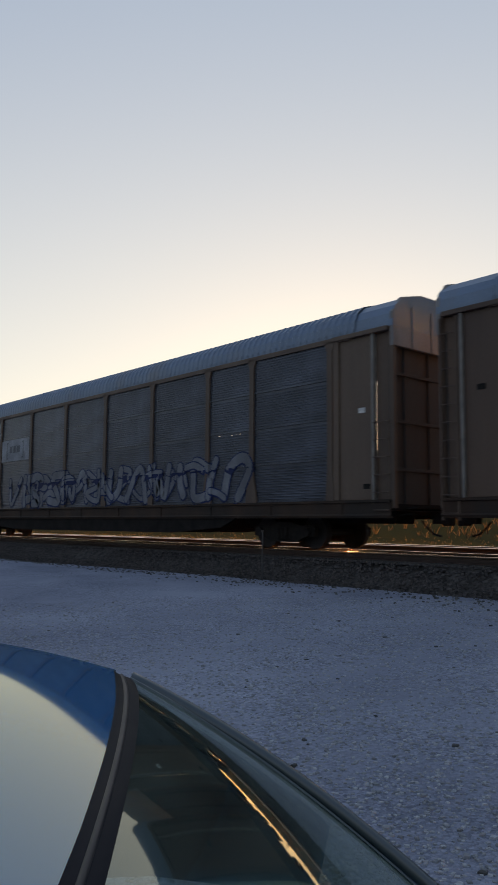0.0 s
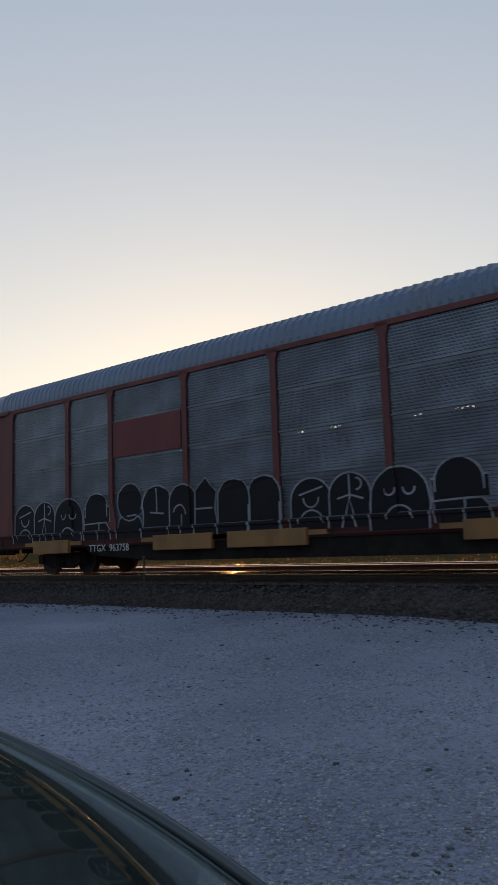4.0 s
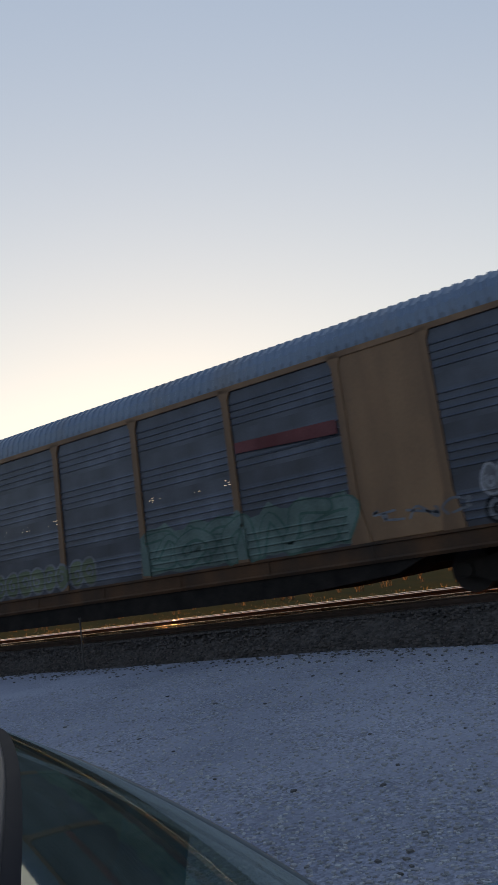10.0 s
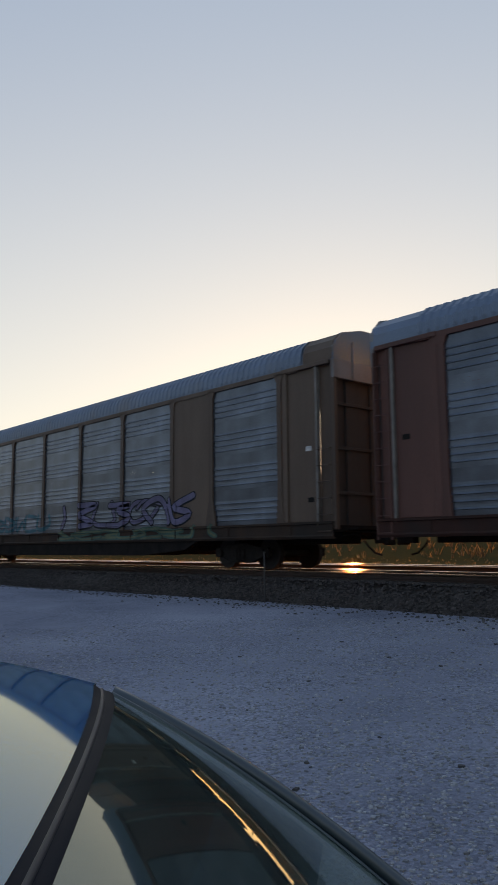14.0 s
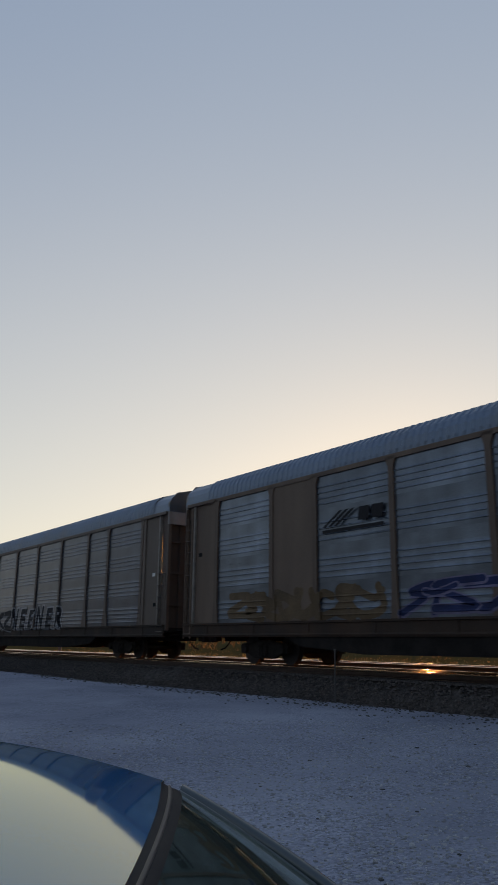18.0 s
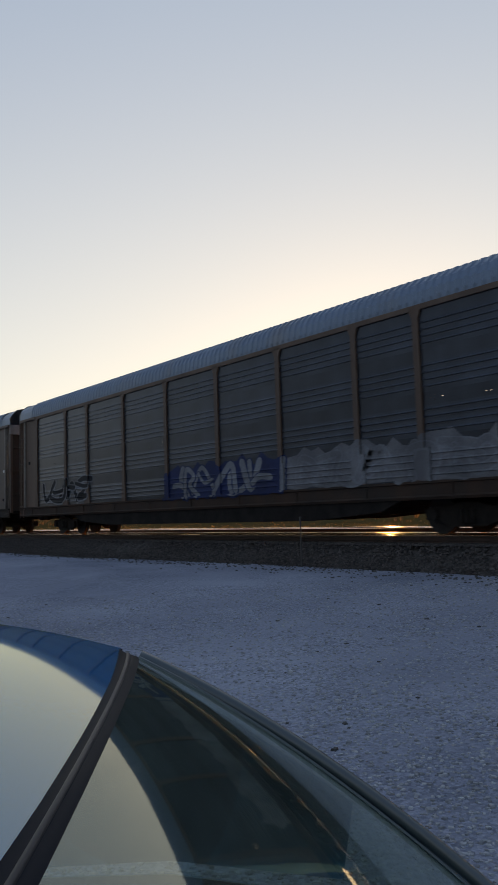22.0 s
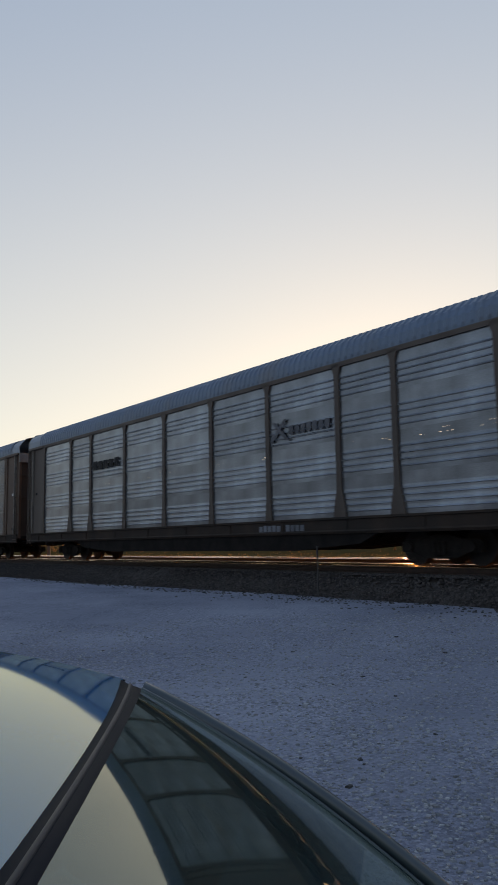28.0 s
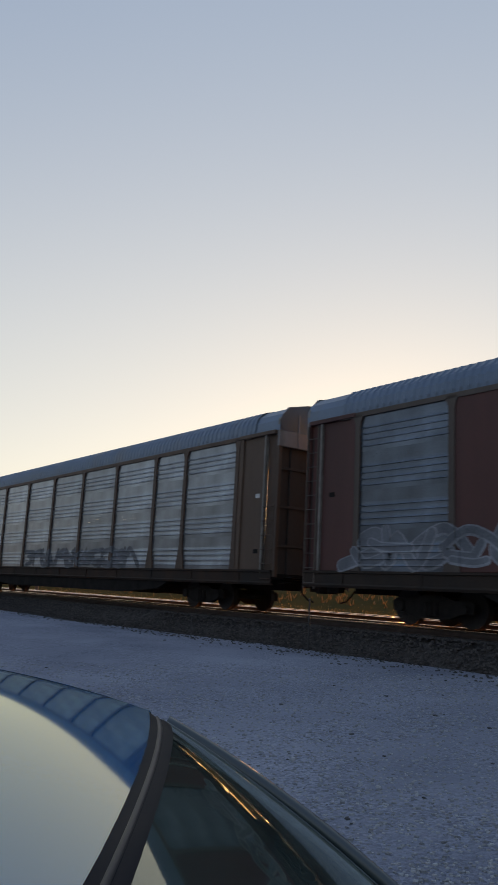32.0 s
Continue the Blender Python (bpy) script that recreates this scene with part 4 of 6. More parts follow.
def build_sedan():
    car = thing("blue_sedan", "dark blue parked sedan with glossy roof and tinted windows", "car")
    part("body", body_mesh(), M_BLUE, car, smooth=True)
    part("roof", surface(roof_point, 28, 24), M_BLUE, car, "curved dark blue roof mirroring the sky", smooth=True)
    part("rear_window", surface(screen_point, 20, 28), M_GLASS, car, "raked tinted rear window", smooth=True)
    part("windscreen", surface(rear_point, 14, 20), M_GLASS, car, "tinted windscreen", smooth=True)
    part("roof_trim", surface(seam_strip(-0.002, 0.0145, 0.0, 0.56, -0.001), 8, 40), M_SEAMTRIM, car, "black rubber strip along the rear window's top", smooth=True)
    part("screen_moulding", surface(seam_strip(0.014, 0.0225, 0.56, 0.72, 0.003), 10, 40), M_GREYTRIM, car, "grey moulding along the rear window's top", smooth=True)
    part("glass_seal", surface(seam_strip(0.022, 0.039, 0.72, 1.0, 0.001), 6, 40), M_SEAMTRIM, car, smooth=True)
    for s, v in ((1, 1.0), (-1, 0.0)):
        pts = [Vector(screen_point(i / 20, v)) for i in range(21)]
        part("pillar_trim", tube(bmesh.new(), [p + Vector((0, s * 0.002, -0.001)) for p in pts], 0.004, 8), M_PILLAR, car, "black strip beside the rear window", smooth=True)
        part("c_pillar", tube(bmesh.new(), [p + Vector((0, s * 0.022, -0.004 + 0.04 * (p.x + 0.05))) for p in pts], 0.016, 10), M_PILLAR, car, "dark glossy pillar beside the rear window", smooth=True)
        part("pillar_seal", tube(bmesh.new(), [p + Vector((0, s * 0.042, -0.009 + 0.04 * (p.x + 0.05))) for p in pts], 0.007, 8), M_BLACKTRIM, car, smooth=True)
        edge = [Vector((roof_edge(i / 16)[0], s * (roof_edge(i / 16)[1] + 0.012), roof_edge(i / 16)[2] - 0.012)) for i in range(17)]
        part("roof_rail", tube(bmesh.new(), [p + Vector((0, -s * 0.006, 0.002)) for p in edge], 0.009, 8), M_BLUE, car, smooth=True)
        part("gutter_strip", tube(bmesh.new(), [p + Vector((0, s * 0.016, -0.004)) for p in edge], 0.01, 6), M_BLACKTRIM, car, smooth=True)
        c = [Vector(rear_point(i / 10, v)) + Vector((0, s * 0.015, 0)) for i in range(11)]
        part("a_pillar", tube(bmesh.new(), c, 0.05, 8), M_BLUE, car, smooth=True)
        for xa, xb, nm in ((0.38, -0.52, "rear_side_window"), (-0.6, -1.75, "front_side_window")):
            part(nm, surface(side_glass(s, xa, xb), 12, 6), M_SIDEGLASS, car, smooth=True)
        part("b_pillar", surface(side_glass(s, -0.52, -0.6), 1, 6, 0.02), M_BLACKTRIM, car)
        for x in (0.12, -0.95):
            part("door_handle", box(bmesh.new(), x - 0.5, x - 0.3, s * 0.875 - 0.02, s * 0.875 + 0.02, 0.8, 0.83, 0.006), M_BLUE, car)
        part("door_mirror", box(bmesh.new(), -1.75, -1.6, min(s * 0.84, s * 1.02), max(s * 0.84, s * 1.02), 0.96, 1.1, 0.03), M_BLUE, car)
        part("tail_light", box(bmesh.new(), 1.98, 2.2, min(s * 0.45, s * 0.76), max(s * 0.45, s * 0.76), 0.56, 0.71, 0.02), M_TAIL, car)
        part("headlight", box(bmesh.new(), -2.36, -2.15, min(s * 0.5, s * 0.77), max(s * 0.5, s * 0.77), 0.66, 0.8, 0.02), M_LAMP, car)
        for x in (1.45, -1.3):
            w = part("wheel", cyl(bmesh.new(), (0, 0, 0), "y", 0.32, 0.2, 32), M_TYRE, car, "black tyre on an alloy rim")
            w.location = (x, s * 0.79, 0.32)
            r = bmesh.new()
            cyl(r, (0, s * 0.1, 0), "y", 0.2, 0.02, 24)
            for k in range(5):
                a = 2 * math.pi * k / 5
                tube(r, [(0, s * 0.115, 0), (0.19 * math.cos(a), s * 0.115, 0.19 * math.sin(a))], 0.022, 6)
            part("rim", r, M_ALLOY, w)
    part("parcel_shelf", surface(lambda u, v: (lerp(0.58, 0.2, u), (2 * v - 1) * 0.5, 0.86 + 0.03 * math.sin(math.pi * u)), 8, 10, 0.04), M_CABIN, car, "dark parcel shelf under the rear window", smooth=True)
    for y in (-0.36, 0.36):
        q = box(bmesh.new(), -0.75, -0.25, y - 0.24, y + 0.24, 0.35, 0.55, 0.04)
        box(q, -0.85, -0.7, y - 0.23, y + 0.23, 0.5, 1.05, 0.04)
        box(q, -0.84, -0.74, y - 0.12, y + 0.12, 1.08, 1.22, 0.03)
        part("front_seat", q, M_SEAT, car)
    q = box(bmesh.new(), -1.75, -1.2, -0.62, 0.62, 0.35, 0.55, 0.04)
    box(q, -1.85, -1.65, -0.62, 0.62, 0.5, 1.0, 0.04)
    part("rear_seat", q, M_SEAT, car)
    part("grille", box(bmesh.new(), -2.44, -2.3, -0.38, 0.38, 0.5, 0.64, 0.01), M_BLACKTRIM, car)
    car.matrix_world = Matrix.Translation((-0.918, 0.546, 0.0)) @ Matrix.Rotation(radians(55.2), 4, "Z")
    return car


build_sedan()


def build_marker_pole():
    x, y = 0.61, 0.912
    pole = thing("marker_pole", "thin dark marker pole with a ball tip", "pole")
    z = ground_z(x, y)
    part("rod", tube(bmesh.new(), [(x, y, z - 0.15), (x + 0.025, y - 0.018, 1.1), (x + 0.04, y - 0.032, 1.7), (x + 0.05, y - 0.045, 2.23)], 0.0075, 8), M_BLACKTRIM, pole, smooth=True)
    ball = bmesh.new()
    bmesh.ops.create_uvsphere(ball, u_segments=16, v_segments=10, radius=0.019, matrix=Matrix.Translation((x + 0.05, y - 0.045, 2.24)))
    part("ball_tip", ball, M_BLACKTRIM, pole, smooth=True)
    part("foot", cyl(bmesh.new(), (x, y, z + 0.01), "z", 0.06, 0.05, 16, 0.03), M_BLACKTRIM, pole)


build_marker_pole()

# ---- the work truck far along the yard ----
M_WHITE = mat("white_truck_paint", (0.33, 0.35, 0.38), 0.4, vary=0.1, scale=2, grain=40, dirt=(0.3, 0.27, 0.22), dirt_amount=0.2)
M_STEEL = mat("dark_rack_steel", (0.05, 0.045, 0.04), 0.6, vary=0.25, scale=3, grain=40)
M_RUSTARM = mat("rusty_loader_arm", (0.06, 0.034, 0.022), 0.7, vary=0.3, scale=3, grain=40)
M_DARKGLASS = mat("dark_window_glass", (0.015, 0.018, 0.02), 0.06, vary=0.1, scale=2, grain=20)


def build_truck():
    tk = thing("work_truck", "white work truck with dark rack and folded loader arm", "truck")
    def loft(sections):
        """A closed shell through four-cornered sections along the truck: x, half width low and high, height low and high."""
        bm = bmesh.new()
        rings = [[bm.verts.new(p) for p in ((x, -wl, zl), (x, wl, zl), (x, wh, zh), (x, -wh, zh))] for x, wl, wh, zl, zh in sections]
        for a, b in zip(rings, rings[1:]):
            for i in range(4):
                bm.faces.new((a[i], a[(i + 1) % 4], b[(i + 1) % 4], b[i]))
        bm.faces.new(rings[0])
        bm.faces.new(rings[-1])
        bmesh.ops.bevel(bm, geom=list(bm.edges), offset=0.05, segments=2, affect="EDGES")
        return bm
    part("cab", loft([(-1.0, 1.12, 1.02, 1.1, 2.72), (0.45, 1.12, 1.0, 1.1, 2.76), (0.82, 1.12, 1.0, 1.1, 1.95)]), M_WHITE, tk)
    part("hood", loft([(0.7, 1.05, 1.0, 0.95, 1.92), (1.5, 0.98, 0.86, 0.95, 1.78), (2.1, 0.82, 0.7, 0.95, 1.6)]), M_WHITE, tk, "sloping white hood")
    part("windscreen", loft([(0.49, 0.92, 0.9, 2.6, 2.7), (0.88, 1.02, 1.0, 1.88, 1.98)]), M_DARKGLASS, tk)
    g = part("grille", loft([(1.9, 0.66, 0.8, 0.86, 1.7), (2.17, 0.6, 0.72, 0.86, 1.62)]), M_BLACKTRIM, tk, "black slatted grille")
    for z in (1.08, 1.22, 1.36, 1.5):
        part("slat", box(bmesh.new(), 2.17, 2.2, -0.58, 0.58, z - 0.012, z + 0.012), M_GREYTRIM, g)
    part("bumper", box(bmesh.new(), 1.85, 2.35, -1.24, 1.24, 0.14, 0.9, 0.06), M_BLACKTRIM, tk, "dark steel front bumper")
    for y in (-0.98, 0.98):
        part("headlight", box(bmesh.new(), 1.95, 2.06, y - 0.14, y + 0.14, 1.0, 1.25, 0.02), M_LAMP, tk)
        part("fender", box(bmesh.new(), 0.95, 2.0, y - 0.2, y + 0.2, 0.95, 1.2, 0.06), M_WHITE, tk)
        part("side_window", box(bmesh.new(), -0.6, 0.45, y * 1.16 - 0.02, y * 1.16 + 0.02, 1.9, 2.5, 0.01), M_DARKGLASS, tk)
        part("door_mirror", box(bmesh.new(), 0.7, 0.8, y * 1.45 - 0.1, y * 1.45 + 0.1, 1.85, 2.3, 0.02), M_STEEL, tk)
    for y in (-0.5, 0, 0.5):
        part("marker_lamp", box(bmesh.new(), 0.5, 0.58, y - 0.05, y + 0.05, 2.74, 2.8, 0.01), M_RUSTARM, tk)
    for x in (1.4, -3.4, -4.7):
        for y in (-1.0, 1.0):
            w = part("wheel", cyl(bmesh.new(), (x, y, 0.5), "y", 0.5, 0.32, 24), M_TYRE, tk)
            part("rim", cyl(bmesh.new(), (x, y * 1.16, 0.5), "y", 0.28, 0.03, 16), M_ALLOY, w)
    part("chassis", box(bmesh.new(), -6.0, 2.1, -0.45, 0.45, 0.6, 0.95), M_STEEL, tk)
    part("flatbed", box(bmesh.new(), -6.2, -1.2, -1.2, 1.2, 0.98, 1.2, 0.02), M_STEEL, tk)
    for y in (-1.12, 1.12):
        part("tool_box", box(bmesh.new(), -3.0, -1.3, y - 0.1, y + 0.1, 1.2, 1.95, 0.03), M_STEEL, tk)
        part("rack_side", tube(bmesh.new(), [(2.3, y * 1.12, 0.75), (2.3, y * 1.12, 3.15), (-6.0, y * 1.12, 3.15), (-6.0, y * 1.12, 1.1)], 0.045, 8), M_STEEL, tk)
    for x in (2.3, 0.2, -2.0, -4.0, -6.0):
        part("rack_bar", tube(bmesh.new(), [(x, -1.25, 3.15), (x, 1.25, 3.15)], 0.04, 8), M_STEEL, tk)
    part("loader_mast", box(bmesh.new(), -2.2, -1.8, -0.25, 0.25, 1.2, 3.0, 0.03), M_RUSTARM, tk)
    arm = tube(bmesh.new(), [(-2.0, 0, 3.0), (-3.2, -0.5, 3.75), (-4.4, -0.9, 2.7), (-5.0, -1.0, 2.0)], 0.13, 8)
    part("loader_arm", arm, M_RUSTARM, tk, "folded rusty loader arm")
    part("licence_bar", box(bmesh.new(), 2.35, 2.37, -0.55, -0.2, 0.52, 0.66), M_WHITE, tk, "plain pale plate")
    part("licence_bar", box(bmesh.new(), 2.35, 2.37, 0.1, 0.45, 0.52, 0.66), M_WHITE, tk, "plain pale plate")
    x, y = -33.2, 8.5
    tk.matrix_world = Matrix.Translation((x, y, ground_z(x, y) + 0.01)) @ Matrix.Scale(0.93, 4)


build_truck()

# ---- poles, wires, a stake and weeds ----
M_POLE = mat("weathered_pole_wood", (0.16, 0.11, 0.075), 0.9, vary=0.3, scale=3, grain=40, bump=0.01, stretch=(4, 4, 0.4))
M_WIRE = mat("dull_wire", (0.2, 0.2, 0.21), 0.6, vary=0.1, scale=3, grain=20)
M_WEED = mat("dry_weeds", (0.13, 0.105, 0.055), 0.9, vary=0.3, scale=3, grain=30, island=0.5)
M_BRUSH = mat("trackside_brush", (0.1, 0.075, 0.04), 0.9, vary=0.3, scale=3, grain=30, island=0.5)


def let_light_through(m, share):
    """Thin blades pass part of the light that falls on their far side."""
    N, Lk = m.node_tree.nodes, m.node_tree.links
    p, out = N["Principled BSDF"], N["Material Output"]
    tl, mx = N.new("ShaderNodeBsdfTranslucent"), N.new("ShaderNodeMixShader")
    Lk.new(p.inputs["Base Color"].links[0].from_socket, tl.inputs["Color"])
    mx.inputs[0].default_value = share
    Lk.new(p.outputs[0], mx.inputs[1])
    Lk.new(tl.outputs[0], mx.inputs[2])
    Lk.new(mx.outputs[0], out.inputs[0])


M_LEAF = mat("dull_foliage", (0.045, 0.05, 0.028), 0.9, vary=0.3, scale=0.6, grain=8, island=0.5, spec=0.1)
let_light_through(M_WEED, 0.6)
let_light_through(M_BRUSH, 0.35)


def utility_pole(x, y, top):
    g = ground_z(x, y)
    pole = thing("utility_pole", "weathered wooden utility pole with one crossarm", "utility pole", "poles beyond the tracks")
    part("mast", cyl(bmesh.new(), (0, 0, (top + 0.2) / 2), "z", 0.16, top + 0.2, 12, 0.1), M_POLE, pole)
    part("crossarm", box(bmesh.new(), -0.06, 0.06, -1.2, 1.2, top - 0.45, top - 0.33, 0.01), M_POLE, pole, "crossarm leaning a little")
    for s in (-1, 1):
        part("brace", tube(bmesh.new(), [(0.07, s * 0.85, top - 0.45), (0.07, 0, top - 1.15)], 0.02, 6), M_POLE, pole)
        part("insulator", cyl(bmesh.new(), (0, s * 1.1, top - 0.24), "z", 0.045, 0.18, 8, 0.03), M_DARKGLASS, pole)
    pole.matrix_world = Matrix.Translation((x, y, g))
    return [Vector((x, y + s * 1.1, g + top - 0.14)) for s in (-1, 1)]


def wire(a, b, sag):
    pts = [a.lerp(b, i / 24) - Vector((0, 0, sag * 4 * (i / 24) * (1 - i / 24))) for i in range(25)]
    bm = tube(bmesh.new(), pts, 0.008, 5)
    me = finish(bm, "overhead_wire")
    me.materials.append(M_WIRE)
    tagged(new("overhead_wire", me), "thin overhead wire sagging between poles", "wire", "wires beyond the tracks")


POLES = [utility_pole(x, 25.6, h) for x, h in ((-140, 9.0), (-62, 9.2), (15.9, 12.3), (92, 10.2))]
for p, q in zip(POLES, POLES[1:]):
    for s in (0, 1):
        wire(p[s], q[s], 2.8)


for x, y in ((-152, 80), (-146, -70)):
    g = ground_z(x, y)
    tall = thing("utility_pole", "tall wooden pole carrying wires across the tracks", "utility pole", "poles along the crossing line")
    part("mast", cyl(bmesh.new(), (x, y, g + 9.6), "z", 0.2, 19.4, 12, 0.12), M_POLE, tall)
    part("crossarm", box(bmesh.new(), x - 1.4, x + 1.4, y - 0.07, y + 0.07, 18.55, 18.7, 0.01), M_POLE, tall)
for dx, z in ((-1.2, 18.72), (1.2, 18.72), (0.16, 15.2)):
    wire(Vector((-152 + dx, 80, z)), Vector((-146 + dx, -70, z)), 0.8)


def build_stake():
    x, y = -14.4, 12.85
    st = thing("marker_stake", "thin dark steel marker stake beside the ballast", "stake")
    z = min(ground_z(x, y), bank_z(x, y, TRACK_Y))
    part("rod", box(bmesh.new(), x - 0.02, x + 0.02, y - 0.015, y + 0.015, z - 0.1, 1.55, 0.004), M_STEEL, st)
    part("cap", box(bmesh.new(), x - 0.03, x + 0.03, y - 0.022, y + 0.022, 1.55, 1.6, 0.006), M_STEEL, st)


build_stake()


def weeds(name, count, place, size, material, label, seed):
    """Tufts of thin crossed blades."""
    rng = random.Random(seed)
    verts, faces = [], []
    for _ in range(count):
        x, y = place(rng)
        z = ground_z(x, y) - 0.02
        h = rng.uniform(*size)
        for _ in range(7):
            a, l = rng.uniform(0, 6.28), rng.uniform(0.15, 0.5) * h
            bx, by = x + rng.gauss(0, 0.12 * h), y + rng.gauss(0, 0.12 * h)
            w = 0.03 * h + 0.004
            hh = h * rng.uniform(0.5, 1)
            b = len(verts)
            verts += [(bx - w * math.sin(a), by + w * math.cos(a), z), (bx + w * math.sin(a), by - w * math.cos(a), z),
                      (bx + l * math.cos(a) * 0.4 + w * 0.7 * math.sin(a), by + l * math.sin(a) * 0.4 - w * 0.7 * math.cos(a), z + hh * 0.6), (bx + l * math.cos(a), by + l * math.sin(a), z + hh)]
            faces += [(b, b + 1, b + 2), (b, b + 2, b + 3)]
    me = bpy.data.meshes.new(name)
    me.from_pydata(verts, [], faces)
    setting(name, me, material, label, "weeds", kind="stuff")


weeds("dry_weeds", 24000, lambda r: (r.uniform(-100, 40), 25.0 + abs(r.gauss(0, 7))), (0.07, 0.2), M_WEED, "dry grass and weeds beyond the far track", 11)
weeds("brush", 900, lambda r: (r.uniform(-190, 70), 45 + abs(r.gauss(0, 22))), (0.4, 1.0), M_BRUSH, "low dry brush scattered over the field", 12)


def woods(y, x0, x1, count, seed):
    """An unseen far belt of trees added behind the yard: tapered trunks with two limbs and crowns of many leaf clumps.
    """
    rng = random.Random(seed)
    verts, faces = [], []

    def limb(a, b, ra, rb):
        n = len(verts)
        for c, r in ((a, ra), (b, rb)):
            verts.extend([(c[0] + r * math.cos(q * math.pi / 3), c[1] + r * math.sin(q * math.pi / 3), c[2]) for q in range(6)])
        faces.extend([(n + q, n + (q + 1) % 6, n + 6 + (q + 1) % 6, n + 6 + q) for q in range(6)])

    for k in range(count):
        x, yy = lerp(x0, x1, (k + rng.uniform(0.1, 0.9)) / count), y - rng.uniform(0, 14)
        g, h, w = ground_z(x, yy) - 0.1, rng.uniform(9, 15.5), rng.uniform(2.6, 4.4)
        limb((x, yy, g), (x, yy, g + 0.7 * h), 0.3, 0.1)
        for side in (-1, 1):
            limb((x, yy, g + 0.4 * h), (x + side * 0.6 * w, yy, g + 0.65 * h), 0.12, 0.04)
        for _ in range(190):
            a, u = rng.uniform(0, 2 * math.pi), rng.random() ** 0.8
            r = w * math.sqrt(rng.random()) * (0.55 + 0.55 * math.sin(math.pi * min(0.95, 0.25 + 0.75 * u)))
            c = Vector((x + r * math.cos(a), yy + r * math.sin(a), g + h * (0.12 + 0.88 * u)))
            p = Vector((rng.gauss(0, 1), rng.gauss(0, 1), rng.gauss(0, 1))).normalized()
            q = p.orthogonal().normalized()
            size, n = rng.uniform(0.5, 1.1), len(verts)
            verts.extend([tuple(c + size * d) for d in (p, 0.7 * q, -0.9 * p, -0.6 * q + 0.2 * p)])
            faces.append((n, n + 1, n + 2, n + 3))
    me = bpy.data.meshes.new("far_woods")
    me.from_pydata(verts, [], faces)
    setting("far_woods", me, M_LEAF, "unseen dull green belt of trees added far behind the yard", "trees", kind="stuff")


# added out of view so the flat side sheeting mirrors something dark
woods(-46, -210, 130, 85, 21)


# ---- paint, signs and lettering on the cars ----
COLORS = dict(white=(0.42, 0.43, 0.45), dim=(0.24, 0.25, 0.27), black=(0.012, 0.012, 0.016), blue=(0.12, 0.28, 0.55), pale_blue=(0.2, 0.31, 0.46), violet=(0.2, 0.18, 0.30), green=(0.06, 0.15, 0.115),
              mint=(0.14, 0.22, 0.19), lime=(0.17, 0.21, 0.11), plum=(0.13, 0.06, 0.095), pink=(0.3, 0.19, 0.25), yellow=(0.24, 0.2, 0.1), vermilion=(0.5, 0.14, 0.06), ochre=(0.15, 0.085, 0.03), red=(0.22, 0.045, 0.045), teal=(0.06, 0.22, 0.26),
              navy=(0.02, 0.035, 0.12), grey=(0.2, 0.2, 0.21), orange=(0.5, 0.2, 0.05))


def spray(color):
    faded = tuple(0.62 * c + (0.0 if color in ("black", "navy") else 0.02) for c in COLORS[color])
    return mat("spray_" + color, faded, 0.65, spec=0.25, vary=0.4, scale=1.6, grain=24, dirt=tuple(c * 0.5 for c in COLORS[color]), dirt_amount=0.5)


def ribbon(bm, pts, w, y):
    """A flat stroke of paint through the points (x, z), with rounded ends."""
    pts = [Vector((p[0], p[1])) for p in pts]
    left, right = [], []
    for i, p in enumerate(pts):
        d = (pts[min(i + 1, len(pts) - 1)] - pts[max(i - 1, 0)])
        d = d.normalized() if d.length else Vector((1, 0))
        n = Vector((-d.y, d.x)) * w / 2
        left.append(bm.verts.new((p.x + n.x, y, p.y + n.y)))
        right.append(bm.verts.new((p.x - n.x, y, p.y - n.y)))
    for i in range(len(pts) - 1):
        bm.faces.new((left[i], left[i + 1], right[i + 1], right[i]))
    for p, k, s in ((pts[0], 0, -1), (pts[-1], -1, 1)):
        d = (pts[1] - pts[0]) if k == 0 else (pts[-1] - pts[-2])
        a0 = math.atan2(d.y, d.x) + (math.pi / 2 if s < 0 else -math.pi / 2)
        arc = [bm.verts.new((p.x + w / 2 * math.cos(a0 + math.pi * i / 5), y, p.y + w / 2 * math.sin(a0 + math.pi * i / 5))) for i in range(6)]
        bm.faces.new(arc)
    bmesh.ops.remove_doubles(bm, verts=bm.verts, dist=1e-5)


def blob(bm, pts, y):
    bm.faces.new([bm.verts.new((x, y, z)) for x, z in pts])


def smooth_line(pts, n=5):
    """A rounder line through the given points."""
    out = []
    for i in range(len(pts) - 1):
        p0, p1, p2, p3 = pts[max(i - 1, 0)], pts[i], pts[i + 1], pts[min(i + 2, len(pts) - 1)]
        for k in range(n):
            t = k / n
            out.append(tuple(0.5 * (2 * b + (c - a) * t + (2 * a - 5 * b + 4 * c - d) * t * t + (3 * b - a - 3 * c + d) * t ** 3) for a, b, c, d in zip(p0, p1, p2, p3)))
    return out + [pts[-1]]


def closed_line(pts, n=4):
    k = len(pts)
    out = []
    for i in range(k):
        p0, p1, p2, p3 = pts[i - 1], pts[i], pts[(i + 1) % k], pts[(i + 2) % k]
        for s in range(n):
            t = s / n
            out.append(tuple(0.5 * (2 * b + (c - a) * t + (2 * a - 5 * b + 4 * c - d) * t * t + (3 * b - a - 3 * c + d) * t ** 3) for a, b, c, d in zip(p0, p1, p2, p3)))
    return out


